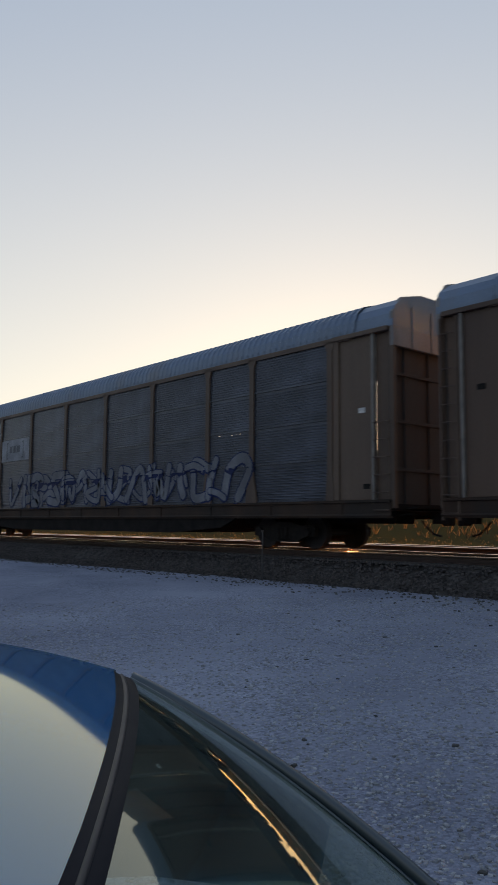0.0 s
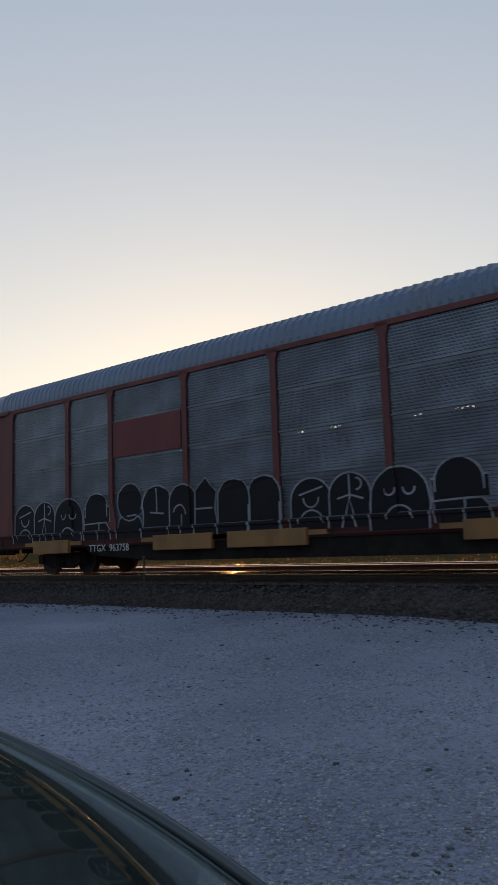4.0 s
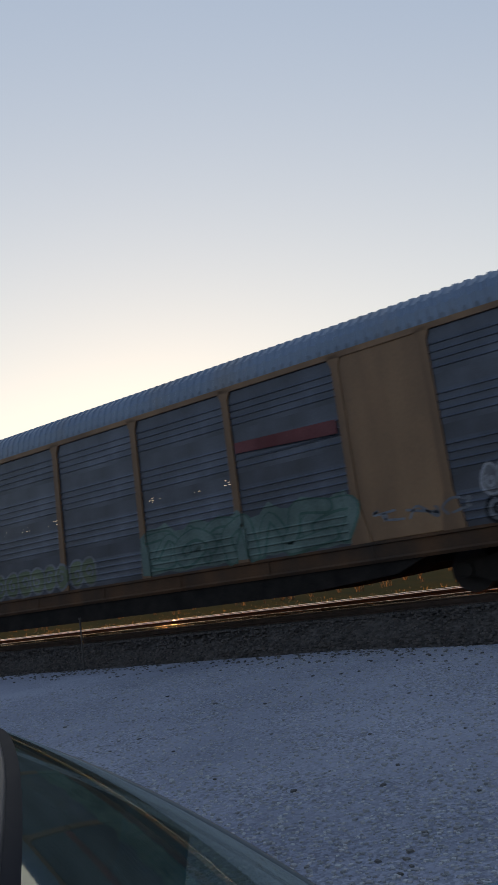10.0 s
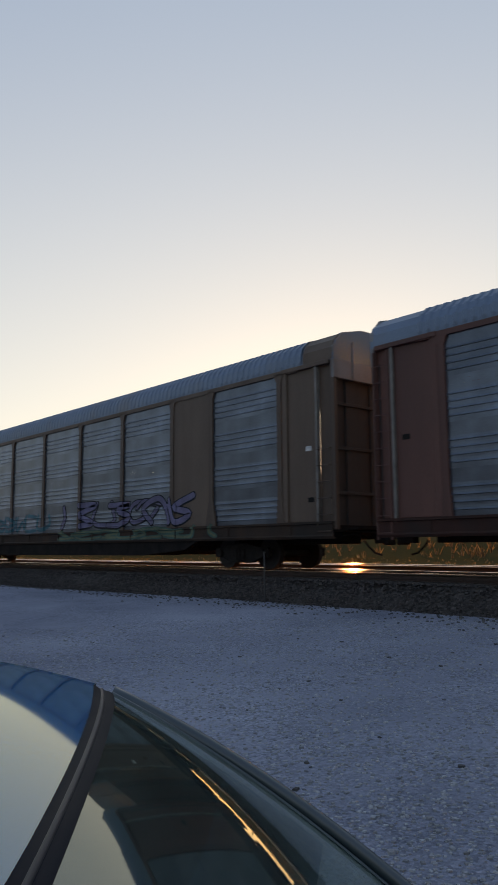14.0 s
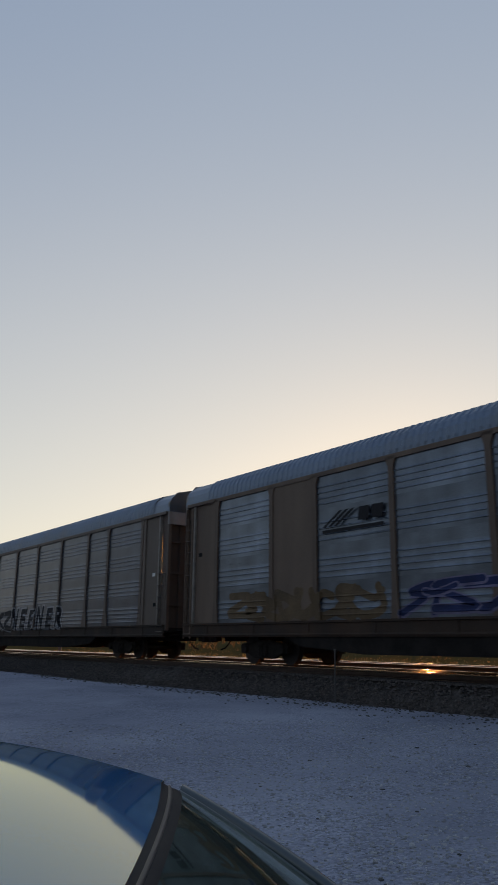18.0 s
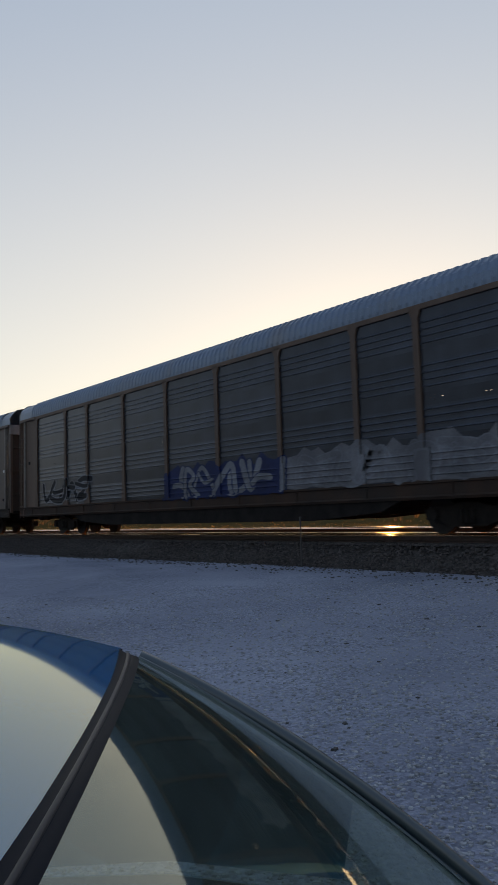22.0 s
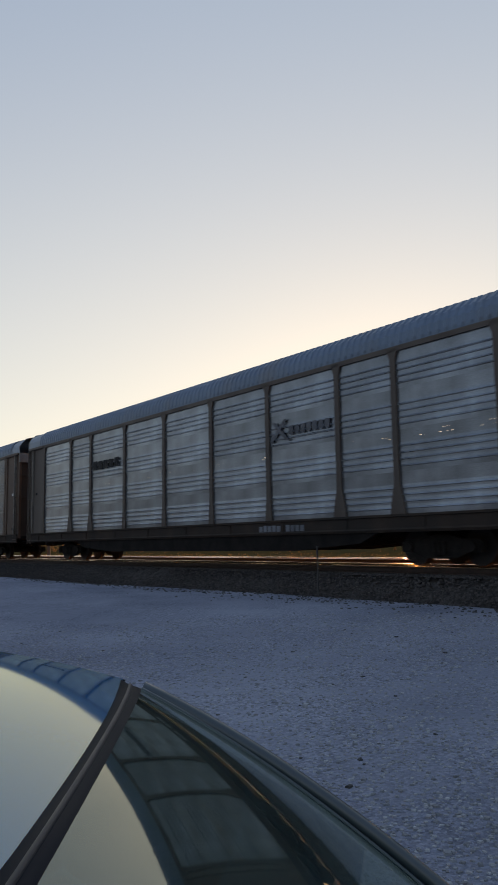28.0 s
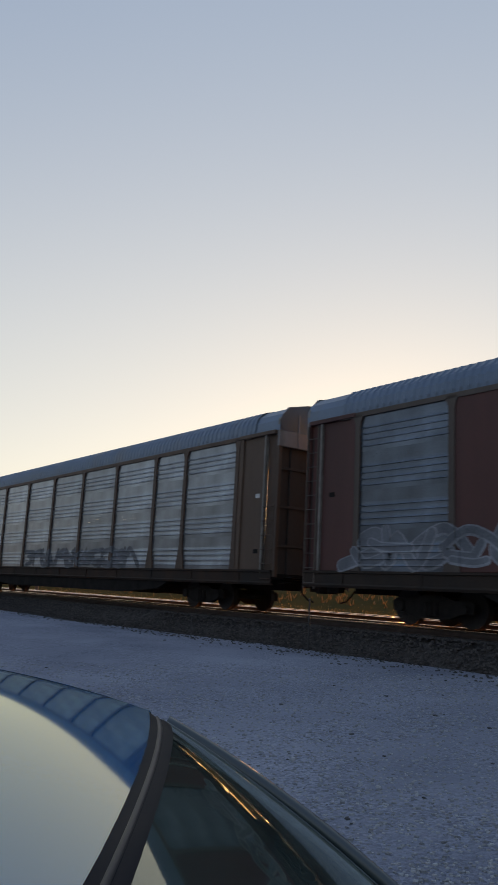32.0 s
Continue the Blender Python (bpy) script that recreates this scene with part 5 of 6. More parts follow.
def tier_profile(style):
    """Depth of the sheeting over one tier, as heights and offsets."""
    if style == "flat":
        return [(0.0, -0.03), (0.036, -0.03), (0.04, -0.012), (TIER, -0.012)]
    d, rows = {"ridged": 0.024, "louvred": 0.03}[style], [(0.0, 0.0)]
    for c in SLATS:
        rows += [(c, 0.0), (c + 0.006, -d), (c + 0.012, -d), (c + 0.044, -0.2 * d), (c + 0.1, 0.0)]
    return rows + [(TIER, 0.0)]


def post_half(j):
    """Half the width of a post at its flared foot."""
    return POST + (0.14 if j in (1, 2, 7, 8) else 0.05)


def lay_on_side(bm, style, solid, base):
    """Cuts flat paint along ridges, posts and sill and lays it on the car's side."""
    if not len(bm.verts):
        return bm
    rows = tier_profile(style)
    za, zb = min(v.co.z for v in bm.verts), max(v.co.z for v in bm.verts)
    xa, xb = min(v.co.x for v in bm.verts), max(v.co.x for v in bm.verts)
    zs = [0.9, 1.949, 1.952, 1.15, 1.153, 1.216, 1.219] + [Z_SILL + k * TIER + z for k in range(2) for z, _ in rows[1:]]
    xs = [e + s * o for j, e in enumerate(EDGES) for s in (-1, 1) for o in (POST - 0.002, POST + 0.003, post_half(j) - 0.003, post_half(j) + 0.002)]
    for z in zs:
        if za < z < zb:
            bmesh.ops.bisect_plane(bm, geom=bm.verts[:] + bm.edges[:] + bm.faces[:], plane_co=(0, 0, z), plane_no=(0, 0, 1), dist=1e-5)
    for x in xs:
        if xa < x < xb:
            bmesh.ops.bisect_plane(bm, geom=bm.verts[:] + bm.edges[:] + bm.faces[:], plane_co=(x, 0, 0), plane_no=(1, 0, 0), dist=1e-5)
    hs, ds = [r[0] for r in rows], [r[1] for r in rows]
    for v in bm.verts:
        x, z = v.co.x, v.co.z
        bay = sum(x > e for e in EDGES) - 1
        if z < 1.2175:
            y = -1.506 if z < 1.1515 else -1.546
        elif any(abs(x - e) < (post_half(j) if z < 1.95 else POST) for j, e in enumerate(EDGES)):
            y = -1.497
        elif bay < 0 or bay > 8:
            y = -1.5
        elif bay in solid:
            y = -1.472
        else:
            y = -FACE + 0.03 + float(np.interp((z - Z_SILL) % TIER, hs, ds))
        v.co.y = y - 0.001 + (v.co.y - base)
    return bm


STROKES = [[(0.15, 0.0), (0.22, 0.5), (0.08, 1.0)], [(0.1, 0.88), (0.6, 1.0), (0.8, 0.72), (0.3, 0.46), (0.8, 0.14), (0.1, 0.05)], [(0.05, 0.05), (0.42, 0.98), (0.88, 0.02)],
           [(0.88, 0.85), (0.35, 0.98), (0.14, 0.5), (0.3, 0.06), (0.92, 0.16)], [(0.14, 0.0), (0.2, 0.95), (0.78, 0.8), (0.3, 0.5), (0.95, 0.0)], [(0.05, 0.98), (0.28, 0.08), (0.52, 0.72), (0.7, 0.06), (0.98, 1.0)],
           [(0.1, 0.1), (0.9, 0.2), (0.15, 0.85), (0.95, 0.98)], [(0.55, 0.5), (0.7, 0.7), (0.4, 0.85), (0.2, 0.5), (0.5, 0.12), (0.95, 0.3), (1.05, 0.75)], [(0.15, 1.0), (0.1, 0.3), (0.5, 0.02), (0.85, 0.3), (0.8, 1.0)]]


def strokes(rng, cx, w, z0, h, y, step):
    """Fat bent strokes with an outline and a drop shadow, laid over one another; each comes back as its fill and its edge."""
    lines = [rng.choice(STROKES)]
    if rng.random() < 0.5:
        a, b = rng.uniform(-0.2, 0.6), rng.uniform(0.2, 0.8)
        lines.append([(a, b), (a + 0.35, b + rng.uniform(-0.25, 0.25)), (a + 0.7, b + rng.uniform(-0.3, 0.3))])
    flip, drop, fat, w = rng.random() < 0.5, rng.random() < 0.5, rng.uniform(0.13, 0.24) * h, w * 1.5
    tilt, out = rng.uniform(-0.35, 0.45), []
    for s, ln in enumerate(lines):
        pts = []
        for u, v in ln:
            u, v = (1 - u if flip else u) + rng.uniform(-0.16, 0.16), (1 - v if drop else v) + rng.uniform(-0.12, 0.12)
            pts.append((cx + w * u + tilt * v * h * 0.5, z0 + h * (0.1 + 0.8 * min(max(v, 0), 1))))
        pts = smooth_line(pts, 6)
        d = y - 0.003 - 0.0012 * ((s + step) % 4)
        k = fat * (1.0 if s == 0 else 0.75)
        body, edge = bmesh.new(), bmesh.new()
        ribbon(edge, [(x + 0.012, z - 0.012) for x, z in pts], k + 0.09, d)
        ribbon(body, pts, k, d - 0.0007)
        out.append((body, edge))
    return out


def shapes(rng, kind, body, edge, cx, w, z0, h, y):
    """One cell of abstract spray paint: fat interlocking forms with an outline, or loose thin scribble."""
    if kind == "tag":
        for _ in range(2):
            pts = [(cx + w * rng.uniform(0, 1), z0 + h * rng.uniform(0, 1)) for _ in range(rng.randint(4, 6))]
            pts.sort(key=lambda p: p[0] + rng.uniform(-0.4, 0.4) * w)
            ribbon(body, smooth_line(pts), 0.05, y - 0.003)
        return
    for s in range(2):
        c = (cx + w * (0.18 + 0.5 * s) + rng.uniform(-0.05, 0.05) * w, z0 + h * rng.uniform(0.42, 0.55))
        ph, pts = rng.uniform(0, 6.28), []
        for q in range(7):
            an, r = ph + 2 * math.pi * q / 7, rng.uniform(0.72, 1.0)
            pts.append((c[0] + r * w * 0.33 * math.cos(an), min(max(c[1] + r * h * 0.62 * math.sin(an), z0), z0 + h)))
        pts = closed_line(pts)
        d = y - 0.003 - 0.0012 * s
        blob(body, pts, d)
        ribbon(edge, pts + pts[:1], 0.06, d - 0.0006)
        turn = [(c[0] + w * 0.15 * (1 - q / 9) * math.cos(ph + q * 0.9), c[1] + h * 0.26 * (1 - q / 9) * math.sin(ph + q * 0.9)) for q in range(8)]
        ribbon(edge, smooth_line(turn), 0.06, d - 0.0006)


def graffiti(car, x0, x1, z0, z1, kind, fill, line, seed, halo=None, y=-1.503, cell=1.15):
    rng = random.Random(seed)
    style, solid = SIDES[car.name]
    n = max(1, round((x1 - x0) / cell))
    w = (x1 - x0) / n
    h = z1 - z0
    if kind == "wild":
        n = max(1, round((x1 - x0) / (0.72 * cell)))
        w = (x1 - x0) / n
    if halo:
        back = bmesh.new()
        pts = []
        m = n * 3
        for i in range(m + 1):
            pts.append((lerp(x0 - 0.15, x1 + 0.15, i / m), z1 + rng.uniform(-0.18, 0.16) * h))
        for i in range(m, -1, -1):
            pts.append((lerp(x0 - 0.15, x1 + 0.15, i / m), z0 + rng.uniform(-0.02, 0.05) * h))
        for i in range(m):
            blob(back, [pts[i], pts[i + 1], pts[2 * m - i], pts[2 * m + 1 - i]], y)
        bmesh.ops.remove_doubles(back, verts=back.verts, dist=1e-4)
        part("paint_ground", lay_on_side(back, style, solid, y), spray(halo), car, "cloud of sprayed background colour")
    for i in range(n):
        cx = x0 + w * i
        if kind == "wild":
            for body, edge in strokes(rng, cx, w, z0, h, y, i * 2):
                q = part("graffiti", lay_on_side(body, style, solid, y), spray(fill), car, "" if i else "spray-painted shapes")
                part("paint_outline", lay_on_side(edge, style, solid, y), spray(line), q)
            continue
        body, edge = bmesh.new(), bmesh.new()
        shapes(rng, kind, body, edge, cx, w, z0, h, y)
        q = part("graffiti", lay_on_side(body, style, solid, y), spray(fill), car, "" if i else "spray-painted shapes")
        if len(edge.verts):
            part("paint_outline", lay_on_side(edge, style, solid, y), spray(line), q)
        else:
            edge.free()


def word(car, text, x0, x1, z0, z1, fill, line, lean=0.0, fat=0.03):
    """Painted block letters with an outline, stretched to their place."""
    style, solid = SIDES[car.name]
    x = x0
    step = (x1 - x0) / len(text)
    for i, ch in enumerate(text):
        if ch != " ":
            layers = []
            for k, grow in ((0, fat + 0.055), (1, fat)):
                cu = bpy.data.curves.new("letter", "FONT")
                cu.body, cu.size, cu.offset, cu.resolution_u, cu.shear = ch, 1.0, grow, 3, lean
                tmp = new("tmp", cu)
                me = bpy.data.meshes.new_from_object(tmp.evaluated_get(bpy.context.evaluated_depsgraph_get()))
                bpy.data.objects.remove(tmp)
                bm = bmesh.new()
                bm.from_mesh(me)
                bpy.data.meshes.remove(me)
                if k == 0:
                    lo, hi = [min(v.co[a] for v in bm.verts) for a in (0, 1)], [max(v.co[a] for v in bm.verts) for a in (0, 1)]
                for v in bm.verts:
                    u, w = (v.co.x - lo[0]) / (hi[0] - lo[0]), (v.co.y - lo[1]) / (hi[1] - lo[1])
                    v.co = (x + step * (0.02 + 0.98 * u), -1.503 - 0.003 - 0.0012 * k - 0.002 * (i % 2), z0 + (z1 - z0) * w * (1 + 0.08 * math.sin(2.3 * i + 0.7)))
                layers.append(lay_on_side(bm, style, solid, -1.503))
            q = part("graffiti", layers[1], spray(fill), car, "spray-painted block letter")
            part("paint_outline", layers[0], spray(line), q)
        x += step


def arch_shape(c, wd, z0, h, pinch=1.0):
    """A round-topped form standing on z0."""
    pts = [(c - wd, z0), (c - wd * pinch, z0 + h * 0.42)]
    pts += [(c - wd * math.cos(a), z0 + h - wd * 0.9 + wd * 0.9 * math.sin(a)) for a in [math.pi * k / 12 for k in range(13)]]
    return pts + [(c + wd * pinch, z0 + h * 0.42), (c + wd, z0)]


def chalk_forms(car, x0, z0, h):
    """One repeat of the black forms with white chalky outlines: a figure, a sad round form, a block and five fat letters."""
    style, solid = SIDES[car.name]
    y, n = -1.503, 0
    def form(pts, lines):
        nonlocal n
        body, edge = bmesh.new(), bmesh.new()
        d = y - 0.002 - 0.0011 * (n % 4)
        n += 1
        blob(body, pts, d)
        for ln in [pts] + lines:
            ribbon(edge, ln, 0.042, d - 0.0006)
        q = part("graffiti", lay_on_side(body, style, solid, y), spray("black"), car, "black bubble form with chalky outline")
        part("paint_outline", lay_on_side(edge, style, solid, y), spray("white"), q)
    def arc(cx, cz, r, a0, a1, k=9):
        return [(cx + r * math.cos(lerp(a0, a1, i / k)), cz + r * math.sin(lerp(a0, a1, i / k))) for i in range(k + 1)]
    p = math.pi
    c = x0 + 0.55
    form(arch_shape(c, 0.55, z0, h * 0.92), [arc(c, z0 + h * 0.55, 0.2, p, 2 * p), [(c - 0.3, z0 + h * 0.62), (c + 0.3, z0 + h * 0.74)], arc(c, z0 + h * 0.05, 0.34, 0.2, p - 0.2)])
    c = x0 + 1.55
    form(arch_shape(c, 0.52, z0, h * 0.95), [[(c, z0 + h * 0.9), (c, z0 + h * 0.5)], [(c - 0.3, z0 + h * 0.5), (c, z0 + h * 0.56), (c + 0.32, z0 + h * 0.48)], [(c - 0.18, z0), (c - 0.02, z0 + h * 0.5), (c + 0.16, z0)], arc(c + 0.18, z0 + h * 0.74, 0.12, -p / 2, p / 2)])
    c = x0 + 2.72
    form(arch_shape(c, 0.66, z0 - 0.12, h + 0.08, 1.03), [arc(c - 0.2, z0 + h * 0.6, 0.13, p, 2 * p), arc(c + 0.22, z0 + h * 0.6, 0.13, p, 2 * p), arc(c, z0 + 0.08, 0.3, 0.15, p - 0.15)])
    c = x0 + 4.0
    form(arch_shape(c, 0.5, z0 + h * 0.5, h * 0.52), [])
    form([(c - 0.55, z0 + h * 0.34), (c - 0.58, z0 + h * 0.7), (c + 0.6, z0 + h * 0.72), (c + 0.62, z0 + h * 0.38)], [])
    form([(c - 0.5, z0), (c - 0.55, z0 + h * 0.34), (c + 0.1, z0 + h * 0.36), (c + 0.45, z0 + h * 0.36), (c + 0.62, z0 + h * 0.2), (c + 0.66, z0)], [[(c + 0.1, z0), (c + 0.1, z0 + h * 0.36)]])
    c = x0 + 5.4
    form(arch_shape(c, 0.5, z0, h * 0.55), [])
    form(arc(c, z0 + h * 0.76, 0.5, -0.4, 2 * p - 0.9, 16), [[(c - 0.1, z0 + h * 0.46), (c + 0.25, z0 + h * 0.48)]])
    c = x0 + 6.45
    form(arch_shape(c, 0.55, z0, h * 1.05, 0.92), [[(c, z0 + h * 0.98), (c, z0 + h * 0.5)], [(c - 0.25, z0 + h * 0.5), (c + 0.25, z0 + h * 0.46)]])
    c = x0 + 7.4
    form(arch_shape(c, 0.48, z0, h * 1.02), [arc(c - 0.1, z0 + h * 0.42, 0.24, 0, p * 0.9), [(c - 0.05, z0), (c - 0.05, z0 + h * 0.4)]])
    c = x0 + 8.2
    form([(c - 0.38, z0), (c - 0.36, z0 + h * 0.85), (c, z0 + h * 1.1), (c + 0.36, z0 + h * 0.8), (c + 0.3, z0 + h * 0.5), (c + 0.42, z0)], [[(c - 0.36, z0 + h * 0.5), (c + 0.2, z0 + h * 0.5)]])
    for c in (x0 + 9.1, x0 + 10.05):
        form(arch_shape(c, 0.5, z0, h * 1.02), [[(c + 0.46, z0), (c + 0.46, z0 + h * 0.5)]])


def plate(car, name, pts, color, y, label=""):
    bm = bmesh.new()
    blob(bm, pts, y)
    geo = bmesh.ops.extrude_face_region(bm, geom=list(bm.faces))
    bmesh.ops.translate(bm, verts=[v for v in geo["geom"] if isinstance(v, bmesh.types.BMVert)], vec=(0, -0.004, 0))
    return part(name, bm, spray(color) if isinstance(color, str) else color, car, label)


def rect(x0, x1, z0, z1):
    return [(x0, z0), (x1, z0), (x1, z1), (x0, z1)]


def shield(car, c, z, w, h, y):
    """A striped shield emblem as plain shapes."""
    def outline(k):
        return [(c + k * w * u, z + k * h * v) for u, v in ((0, -0.52), (0.3, -0.45), (0.46, -0.25), (0.48, 0.1), (0.42, 0.3), (0.5, 0.42), (0.25, 0.5), (0, 0.45), (-0.25, 0.5), (-0.5, 0.42), (-0.42, 0.3), (-0.48, 0.1), (-0.46, -0.25), (-0.3, -0.45))]
    s = plate(car, "shield_sign", outline(1.07), "white", y + 0.0045, "blue and white striped shield emblem")
    plate(s, "shield_field", outline(1.0), "navy", y)
    for i in range(6):
        x = c + w * (-0.36 + i * 0.145)
        lo = z - h * (0.4 if 0 < i < 5 else 0.28)
        plate(s, "stripe", rect(x - w * 0.03, x + w * 0.03, lo, z + h * 0.02), "white", y - 0.006)
    for zz in (0.12, 0.26):
        plate(s, "stripe", rect(c - w * 0.32, c + w * 0.32, z + h * zz, z + h * (zz + 0.07)), "dim", y - 0.006)


def bracket_sign(car, x0, x1, z0, z1, color, y):
    """A bracketed emblem: plain bars between two square brackets."""
    s = plate(car, "emblem", rect(lerp(x0, x1, 0.2), lerp(x0, x1, 0.34), lerp(z0, z1, 0.35), lerp(z0, z1, 0.75)), color, y, "faded emblem of plain bars in brackets")
    for a, b in ((0.4, 0.55), (0.61, 0.8)):
        plate(s, "bar", rect(lerp(x0, x1, a), lerp(x0, x1, b), lerp(z0, z1, 0.35), lerp(z0, z1, 0.75)), color, y)
    for e, d in ((x0, 1), (x1, -1)):
        t = 0.045 * d
        plate(s, "bracket", [(e, z0), (e + 3 * t, z0), (e + 3 * t, z0 + 0.06), (e + t, z0 + 0.06), (e + t, z1 - 0.06), (e + 3 * t, z1 - 0.06), (e + 3 * t, z1), (e, z1)][::d], color, y)


def bars(car, x0, x1, z0, z1, color, n, y, seed=1):
    """Lettering too faint to read: a row of plain bars."""
    rng = random.Random(seed)
    w = (x1 - x0) / n
    first = None
    for i in range(n):
        if n > 8 and i == n // 2:
            continue
        p = plate(first or car, "letter_bar", rect(x0 + w * (i + 0.12), x0 + w * (i + 0.88), z0, z1 - rng.uniform(0, 0.12) * (z1 - z0)), color, y, "" if first else "faded lettering as plain bars")
        first = first or p


def rail_mark(car, x, z, w):
    """Plain slanting bands, blocks and an underline in the shape of a faded emblem."""
    y = -1.506
    o = plate(car, "emblem", [(x, z), (x + 0.3 * w, z + 0.4), (x + 0.36 * w, z + 0.4), (x + 0.06 * w, z)], "black", y, "faded black emblem of slanting bands")
    for q in (1, 2):
        a = x + 0.1 * w * q
        plate(o, "band", [(a, z), (a + 0.3 * w, z + 0.4), (a + 0.36 * w, z + 0.4), (a + 0.06 * w, z)], "black", y)
    for a in (0.6, 0.81):
        plate(o, "block", [(x + a * w, z + 0.06), (x + (a + 0.17) * w, z + 0.06), (x + (a + 0.19) * w, z + 0.4), (x + (a + 0.02) * w, z + 0.4)], "black", y)
    plate(o, "underline", rect(x, x + w, z - 0.16, z - 0.07), "black", y)


M_DARKLETTER = mat("faded_dark_lettering", (0.028, 0.032, 0.04), 0.8, vary=0.35, scale=3, grain=40)


def lettering(car, words, x, z, size, material, y=-1.506, label="white stencilled letters and numbers"):
    cu = bpy.data.curves.new("lettering", "FONT")
    cu.body, cu.size, cu.extrude, cu.resolution_u = words, size, 0.002, 3
    tmp = new("tmp", cu)
    me = bpy.data.meshes.new_from_object(tmp.evaluated_get(bpy.context.evaluated_depsgraph_get()))
    bpy.data.objects.remove(tmp)
    me.transform(Matrix.Translation((x, y, z)) @ Matrix.Rotation(math.pi / 2, 4, "X"))
    me.materials.clear()
    me.materials.append(None)
    part("lettering", me, material, car, label)


M_SILLBOX = mat("yellow_orange_paint", (0.29, 0.135, 0.04), 0.6, vary=0.2, scale=2, grain=30, dirt=(0.16, 0.08, 0.03), dirt_amount=0.4)


def decorate(k, car):
    """What is painted on the near side of car k."""
    Y = -1.503
    g = lambda *a, **kw: graffiti(car, *a, **kw)
    if k == -1:
        g(-9, -4, 1.25, 2.2, "wild", "dim", "black", 90)
    if k == 0:
        g(-6.4, 8.6, 1.24, 2.6, "wild", "dim", "navy", 1, halo=None, cell=1.0)
        plate(car, "white_sign", rect(-7.1, -4.5, 3.2, 4.1), "white", Y + 0.02, "white sign panel")
        bracket_sign(car, -6.6, -5.0, 3.3, 4.0, "grey", Y + 0.01)
    if k == 1:
        g(-9.0, -4.6, 1.3, 2.1, "round", "dim", "white", 2, cell=1.0)
        word(car, "KILLA", -4.25, 1.5, 1.26, 2.3, "dim", "black", fat=0.085)
        word(car, "EF", 2.0, 4.5, 1.26, 2.4, "dim", "black", fat=0.085)
        word(car, "WASE", 4.9, 9.2, 1.26, 2.5, "dim", "black", fat=0.085)
    if k == 2:
        chalk_forms(car, -11.9, 0.99, 1.25)
        chalk_forms(car, -1.1, 0.99, 1.2)
        plate(car, "red_panel", rect(-7.12, -4.48, 3.18, 4.16), paint_material("maroon"), Y + 0.02, "plain dark red panel")
        for x0, x1 in ((-10.7, -9.0), (-5.45, -3.4), (-2.9, -0.6), (3.0, 5.0), (8.7, 10.6)):
            part("sill_stripe", box(bmesh.new(), x0 - 0.5, x1 + 0.5, -1.556, -1.5, 0.86, 0.97), M_SILLBOX, car, "orange-yellow sill stripe")
            part("sill_box", box(bmesh.new(), x0, x1, -1.62, -1.5, 0.64, 1.02, 0.01), M_SILLBOX, car, "orange-yellow sill box")
        lettering(car, "TTGX  963758", -8.1, 0.66, 0.27, M_LETTER, -1.566)
    if k == 3:
        g(-2.0, 6.0, 0.95, 2.1, "wild", "mint", "green", 5, halo="violet", y=-1.548, cell=1.3)
        g(6.0, 12.2, 0.95, 2.3, "wild", "green", "black", 6, halo="black", y=-1.548, cell=1.1)
        g(-12.6, -2.4, 0.95, 2.2, "wild", "grey", "black", 3, halo="blue", y=-1.548, cell=1.4)
        plate(car, "red_stripe", [(4.5, 3.42), (7.1, 3.55), (7.1, 3.8), (4.5, 3.74)], "vermilion", Y + 0.01, "faded red stripe")
    if k == 4:
        part("sign_panel", box(bmesh.new(), -9.08, -7.37, -1.5, -1.44, 3.2, 5.1, 0.01), paint_material("orange"), car, "orange sign panel")
        shield(car, -8.22, 4.25, 1.25, 1.6, Y - 0.002)
        lettering(car, "BUILDING", -6.45, 4.4, 0.42, M_DARKLETTER, Y, "faded dark painted letters")
        lettering(car, "AMERICA", -4.1, 4.4, 0.46, M_DARKLETTER, Y, "faded dark painted letters")
        g(-2.9, 1.6, 1.26, 2.25, "round", "pale_blue", "navy", 7, cell=0.95)
        g(-7.0, -3.1, 1.26, 2.0, "wild", "dim", "dim", 8, halo="dim")
        g(3.2, 8.3, 1.26, 2.3, "round", "violet", "violet", 9, halo="violet")
    if k == 5:
        a = [(-3.35 + 0.36 * math.cos(math.pi / 8 + i * math.pi / 4), 3.55 + 0.36 * math.sin(math.pi / 8 + i * math.pi / 4)) for i in range(8)]
        o = plate(car, "octagon_sign", a, "red", Y, "faded red octagon emblem")
        for zz in (-0.16, -0.02, 0.12):
            plate(o, "bar", rect(-3.55, -3.15, 3.55 + zz, 3.62 + zz), "white", Y - 0.006)
        g(-11.3, -7.0, 1.25, 2.05, "wild", "dim", "white", 10, cell=1.0)
        g(-6.6, 0.5, 1.24, 2.2, "wild", "lime", "navy", 11, halo=None, cell=1.5)
        g(1.0, 8.5, 1.24, 2.2, "wild", "mint", "black", 12, cell=1.4)
        lettering(car, "ETTX  704671", -7.1, 0.9, 0.24, M_LETTER)
    if k == 6:
        plate(car, "red_stripe", [(4.5, 3.62), (7.1, 3.5), (7.1, 3.8), (4.5, 3.86)], "red", Y + 0.01, "faded red stripe")
        g(-4.3, -0.2, 1.26, 1.95, "round", "lime", "dim", 13, cell=1.0)
        g(1.5, 6.9, 1.26, 2.3, "wild", "mint", "green", 14, halo="mint")
        g(7.6, 9.6, 1.5, 1.8, "tag", "dim", "dim", 15, cell=0.7)
        g(9.9, 11.9, 1.24, 1.7, "round", "dim", "black", 115, cell=0.6)
        g(9.9, 11.9, 1.74, 2.3, "round", "grey", "white", 117, cell=0.6)
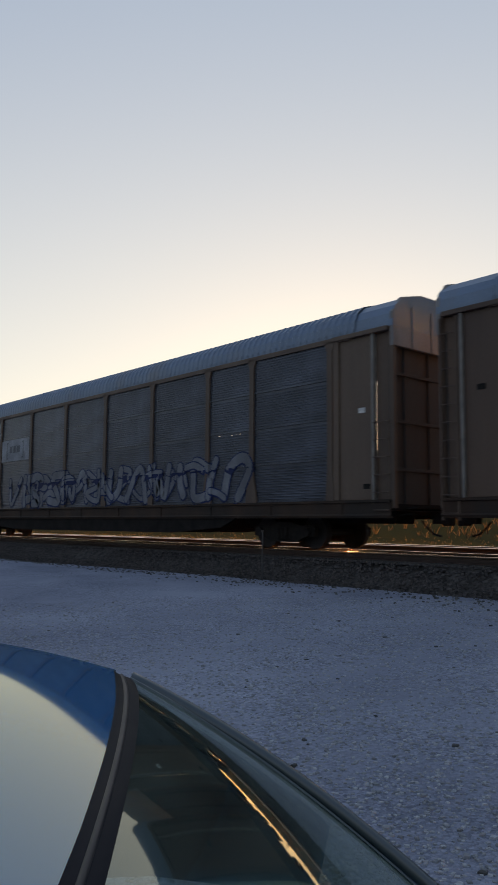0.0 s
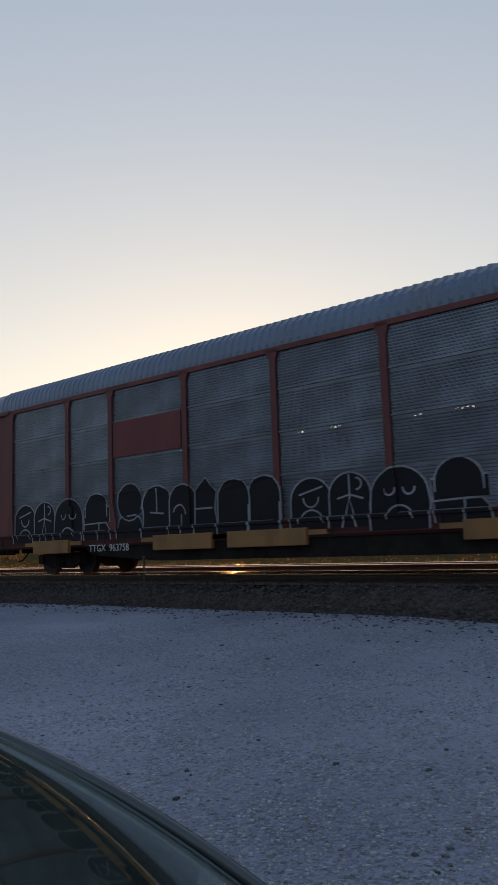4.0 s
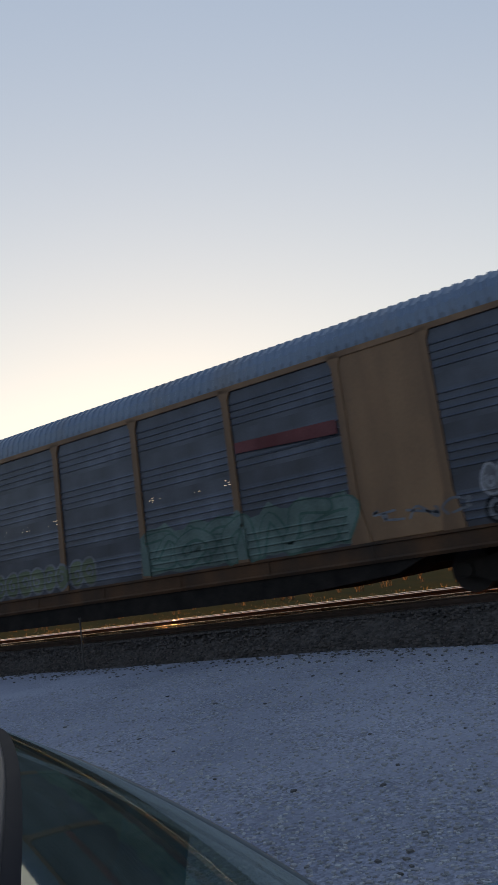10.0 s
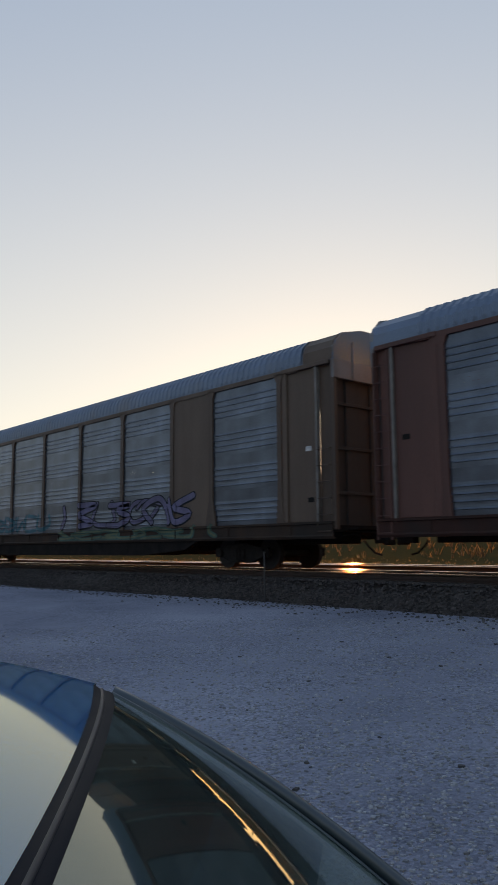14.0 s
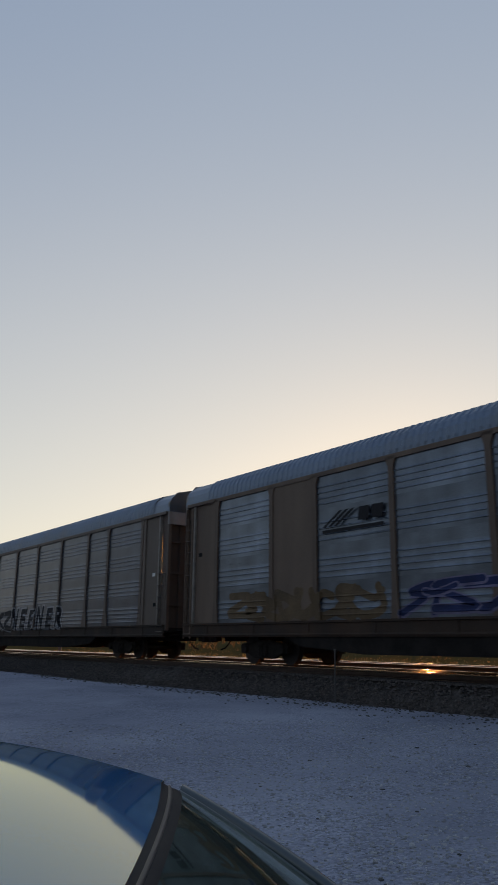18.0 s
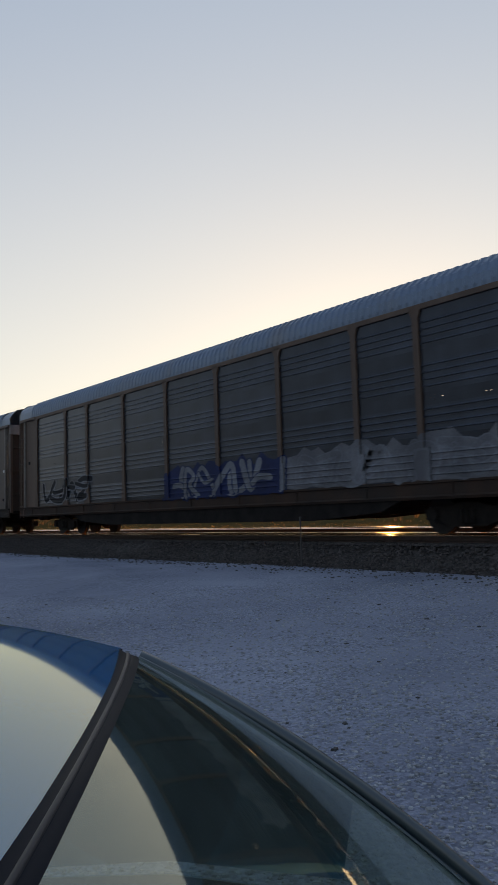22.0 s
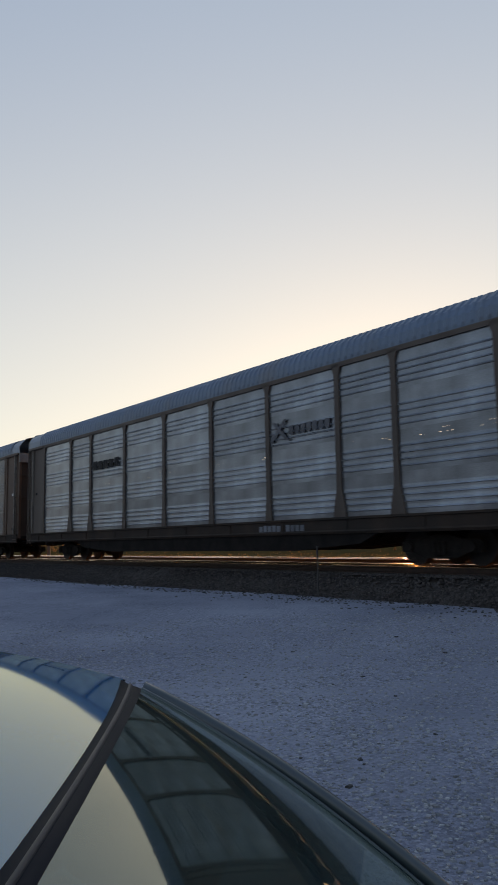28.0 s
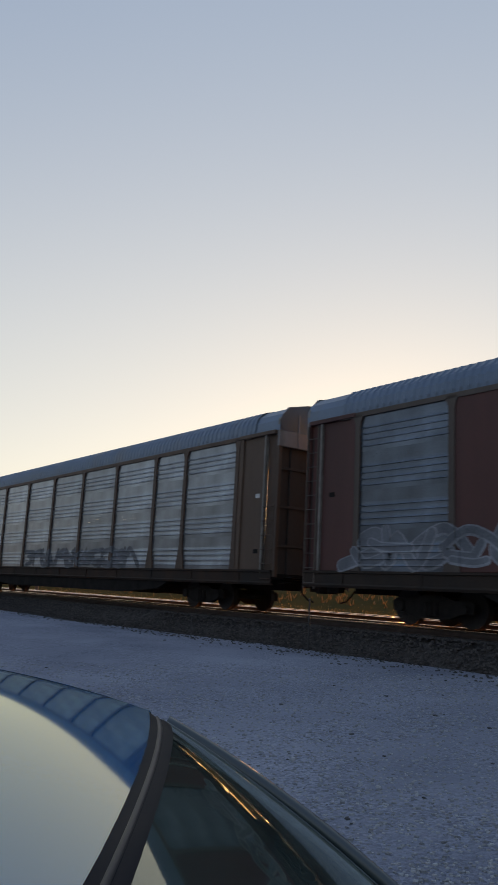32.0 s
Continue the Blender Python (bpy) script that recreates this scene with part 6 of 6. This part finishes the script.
        g(-12.3, -8.4, 0.95, 1.6, "round", "dim", "black", 116, cell=0.9)
        g(-12.4, -8.3, 1.55, 2.35, "round", "white", "black", 16, cell=0.62)
        bars(car, -7.0, -4.7, 0.92, 1.1, "dim", 11, Y - 0.003, 5)
    if k == 7:
        bracket_sign(car, -7.0, -4.6, 3.45, 4.15, "black", Y + 0.01)
    if k == 8:
        g(-4.4, 3.4, 1.26, 2.15, "wild", "plum", "pink", 17, halo="plum", cell=1.3)
        g(4.5, 6.1, 1.26, 1.95, "wild", "black", "plum", 18, cell=0.8)
        plate(car, "red_stripe", [(4.5, 3.5), (7.1, 3.62), (7.1, 3.78), (4.5, 3.64)], "plum", Y + 0.01, "faded red stripe")
        bars(car, -7.4, -5.0, 0.92, 1.1, "dim", 11, Y - 0.003, 6)
    if k == 9:
        g(0.0, 8.0, 1.3, 2.25, "wild", "violet", "black", 19, halo=None, cell=1.5)
        g(0.0, 9.0, 0.9, 1.26, "wild", "lime", "green", 20, y=-1.548, cell=1.8)
        g(-9.0, -1.3, 1.25, 2.0, "wild", "teal", "dim", 21, cell=1.3)
    if k == 10:
        shield(car, -8.22, 3.75, 1.25, 1.75, Y - 0.002)
        bars(car, -9.0, -7.4, 2.2, 2.6, "grey", 6, Y - 0.002, 7)
        bars(car, -6.6, -4.3, 0.92, 1.08, "dim", 11, Y - 0.003, 8)
    if k == 11:
        word(car, "UAC", 5.7, 10.9, 1.22, 2.15, "black", "navy", fat=0.07)
        g(-4.2, 1.2, 1.25, 2.1, "wild", "navy", "violet", 23, cell=1.2)
        g(-11.4, -5.2, 1.25, 2.1, "wild", "ochre", "ochre", 24, cell=1.1)
        rail_mark(car, -6.9, 3.62, 2.3)
    if k == 12:
        word(car, "NEENER", -1.7, 5.0, 1.12, 2.2, "black", "white", lean=0.2, fat=0.05)
        g(-12.0, -6.9, 1.16, 2.35, "round", "grey", "black", 26, cell=1.3)
        g(-6.6, -2.0, 1.1, 2.15, "wild", "black", "dim", 27, cell=1.3)
    if k == 13:
        g(-11.6, -7.5, 1.35, 2.3, "tag", "dim", "dim", 28)
        g(-6.6, -4.4, 2.15, 2.6, "tag", "white", "white", 29, cell=0.55)
        g(3.9, 7.6, 1.3, 2.0, "wild", "grey", "dim", 30, cell=0.9)
        lettering(car, "TTGX  922194", -7.6, 0.9, 0.25, M_LETTER)
    if k == 14:
        g(-1.5, 4.2, 1.12, 2.2, "wild", "dim", "navy", 31, halo="navy")
        g(4.6, 11.0, 1.22, 2.2, "wild", "grey", "dim", 32, halo="grey")
        g(-11.9, -7.6, 1.3, 2.3, "wild", "black", "dim", 33, cell=1.4)
    if k == 15:
        g(-7.4, -1.6, 1.24, 2.3, "wild", "black", "grey", 34, cell=1.3)
        g(1.0, 7.4, 1.24, 2.1, "wild", "pale_blue", "navy", 35)
        rail_mark(car, -6.9, 3.56, 2.2)
    if k == 16:
        g(2.0, 8.2, 1.05, 2.3, "wild", "yellow", "dim", 36, cell=1.3)
        g(-10.9, 1.2, 1.24, 2.0, "wild", "violet", "dim", 37, cell=1.4)
        bars(car, 4.6, 7.0, 3.4, 3.56, "plum", 9, Y + 0.01, 11)
    if k == 17:
        bracket_sign(car, -9.0, -7.3, 3.7, 4.5, "grey", Y - 0.003)
        g(-11.9, -6.9, 1.24, 2.3, "wild", "pale_blue", "blue", 38, cell=0.95)
        g(-6.0, 3.0, 1.24, 2.2, "wild", "blue", "white", 39)
    if k == 18:
        s = plate(car, "emblem", [(4.45, 3.4), (4.62, 3.4), (5.25, 4.0), (5.1, 4.0)], "grey", Y + 0.01, "dark crossed-bar emblem")
        plate(s, "bar", [(5.2, 3.4), (5.35, 3.4), (4.75, 3.95), (4.58, 3.95)], "grey", Y + 0.005)
        bars(car, 5.3, 7.0, 3.55, 3.8, "grey", 7, Y + 0.01, 12)
        bars(car, -7.0, -4.7, 3.6, 3.95, "black", 5, Y + 0.01, 13)
        bars(car, 3.9, 5.9, 0.9, 1.08, "dim", 10, Y - 0.003, 15)
    if k == 19:
        g(4.4, 10.0, 1.24, 2.25, "round", "dim", "grey", 40, cell=1.2)
        g(10.3, 11.9, 1.5, 2.6, "tag", "dim", "dim", 41)
        g(-11.9, -9.5, 1.24, 2.3, "wild", "white", "dim", 42, cell=0.7)
        g(-3.0, 3.4, 1.24, 1.9, "tag", "grey", "grey", 43)
    if k == 20:
        g(1.7, 9.6, 1.24, 2.4, "wild", "white", "teal", 44, halo="black", cell=1.2)
        g(-12.6, -1.0, 1.22, 2.3, "wild", "dim", "white", 45, cell=1.5)
        plate(car, "red_stripe", [(4.5, 3.42), (7.1, 3.5), (7.1, 3.66), (4.5, 3.58)], "red", Y + 0.01, "faded red stripe")
        bars(car, -7.2, -4.8, 0.92, 1.08, "dim", 11, Y - 0.003, 14)
    if k == 21:
        g(-4.0, 6.0, 1.24, 2.0, "wild", "grey", "dim", 46)
    if k == 22:
        g(-6.0, 3.0, 1.24, 2.1, "wild", "pale_blue", "dim", 47)


# Sheeting tone, frame paint, panel style, solid bays and label, from the front of the train to its rear.
def spec(sheet, paint, style, label, **more):
    return dict(sheet=sheet, paint=paint, style=style, label=label, **more)


FIRST = -2                             # number of the first car built
CARS = [
    spec("grey", "tan", "flat", "grey autorack car with tan posts and dusty roof"),
    spec("grey", "brown", "flat", "weathered autorack car with brown doors and ladder"),
    spec("grey", "tan", "flat", "slate-grey autorack car with tan posts and large white graffiti"),
    spec("dark", "tan", "ridged", "dark grey autorack car with brown posts and faded white graffiti"),
    spec("silver", "red", "flat", "silver perforated autorack car with red posts and black bubble graffiti"),
    spec("silver", "orange", "ridged", "silver autorack car with orange posts and green graffiti", solid=(1, 7)),
    spec("grey", "orange", "ridged", "grey autorack car with orange posts and pale blue graffiti"),
    spec("silver", "orange", "ridged", "silver autorack car with orange posts and green graffiti"),
    spec("grey", "orange", "ridged", "slate-grey autorack car with orange posts and orange plain panels", solid=(1, 7)),
    spec("silver", "dull", "louvred", "silver louvred autorack car with dull brown sill"),
    spec("silver", "rust", "ridged", "silver autorack car with rust-red posts and magenta graffiti"),
    spec("silver", "tan", "ridged", "silver autorack car with tan plain panels and violet graffiti", solid=(1, 7), hood=True),
    spec("black", "tan", "flat", "black autorack car with one tan panel and a shield sign", solid=(1,)),
    spec("silver", "tan", "ridged", "silver autorack car with tan plain panels and black graffiti", solid=(1, 7), hood=True),
    spec("grey", "dull", "ridged", "grey autorack car with dull posts and white outlined graffiti"),
    spec("dark", "dull", "ridged", "dark grey autorack car with pale graffiti and stencilled numbers"),
    spec("dark", "brown", "ridged", "dark autorack car with brown posts and grey graffiti"),
    spec("steel", "dull", "ridged", "silver autorack car with dull brown ends and blue graffiti"),
    spec("silver", "cream", "ridged", "pale silver autorack car with cream panels and violet graffiti", solid=(1, 7), hood=True),
    spec("dark", "brown", "ridged", "brown autorack car with dark sheeting and blue graffiti", solid=(1,)),
    spec("pale", "dull", "louvred", "bright silver louvred autorack car with dark brown sill"),
    spec("dark", "brown", "ridged", "dark slate autorack car with brown posts and white graffiti"),
    spec("silver", "dull", "ridged", "silver autorack car with red plain panels and white graffiti", solid=(1, 7), solid_paint="oxide", ends="oxide"),
    spec("pale", "brown", "louvred", "pale perforated autorack car with weathered brown ends"),
    spec("silver", "dull", "ridged", "silver autorack car with dull brown posts"),
    spec("grey", "brown", "ridged", "grey autorack car with brown posts"),
]
TRAIN = [(FIRST + i, autorack(s, i)) for i, s in enumerate(CARS)]
SIDES = {car.name: (CARS[k - FIRST]["style"], CARS[k - FIRST].get("solid", ())) for k, car in TRAIN}
for k, car in TRAIN:
    decorate(k, car)
PITCH = 29.276
DRIFT = ((0, -0.1), (5, -0.15), (6, 0.25), (7.3, 0.0), (9, -0.22), (10.3, -0.18), (11.9, -0.05), (13, -0.3), (14.2, -0.25), (16.6, 0.0), (17.4, 0.28), (19, 0.34), (21, 0.2), (22.6, -0.1), (23, 0.1), (24, -0.05), (25.2, -0.12), (28, -0.16), (31.2, -0.05), (32, 0.18))


def train_x(t):
    """Where the coupling ahead of car 0 is at t seconds."""
    u = (t - 16) / 16
    slack = float(np.interp(t, [d[0] for d in DRIFT], [d[1] for d in DRIFT]))
    return 289.5 + 303.826 * u + 4.38 * u ** 2 + 0.477 * u ** 3 + 0.162 * u ** 4 + slack


def motions():
    for k, car in TRAIN:
        walk(car, [(t, pose(train_x(t) - PITCH * (k + 0.5), TRACK_Y, RAIL_Z)) for t in range(33)])
        mid = (PITCH * (k + 0.5) - 289.5) / 19.0 + 16
        for bogie in car.children:
            if not bogie.name.startswith("bogie"):
                continue
            for axle in bogie.children:
                if axle.name.startswith("wheelset"):
                    times = sorted({0.0, 32.0} | {round(mid + 0.03333 * i, 4) for i in range(-105, 60) if 0 < mid + 0.03333 * i < 32})
                    if len(times) > 2:
                        turn, rows = 0.0, []
                        for j, t in enumerate(times):
                            if j:
                                turn += min((t - times[j - 1]) * 19.0 / 0.445, 1.4)
                            rows.append((t, Matrix.Translation(axle.location) @ Matrix.Rotation(turn, 4, "Y")))
                        walk(axle, rows)


motions()
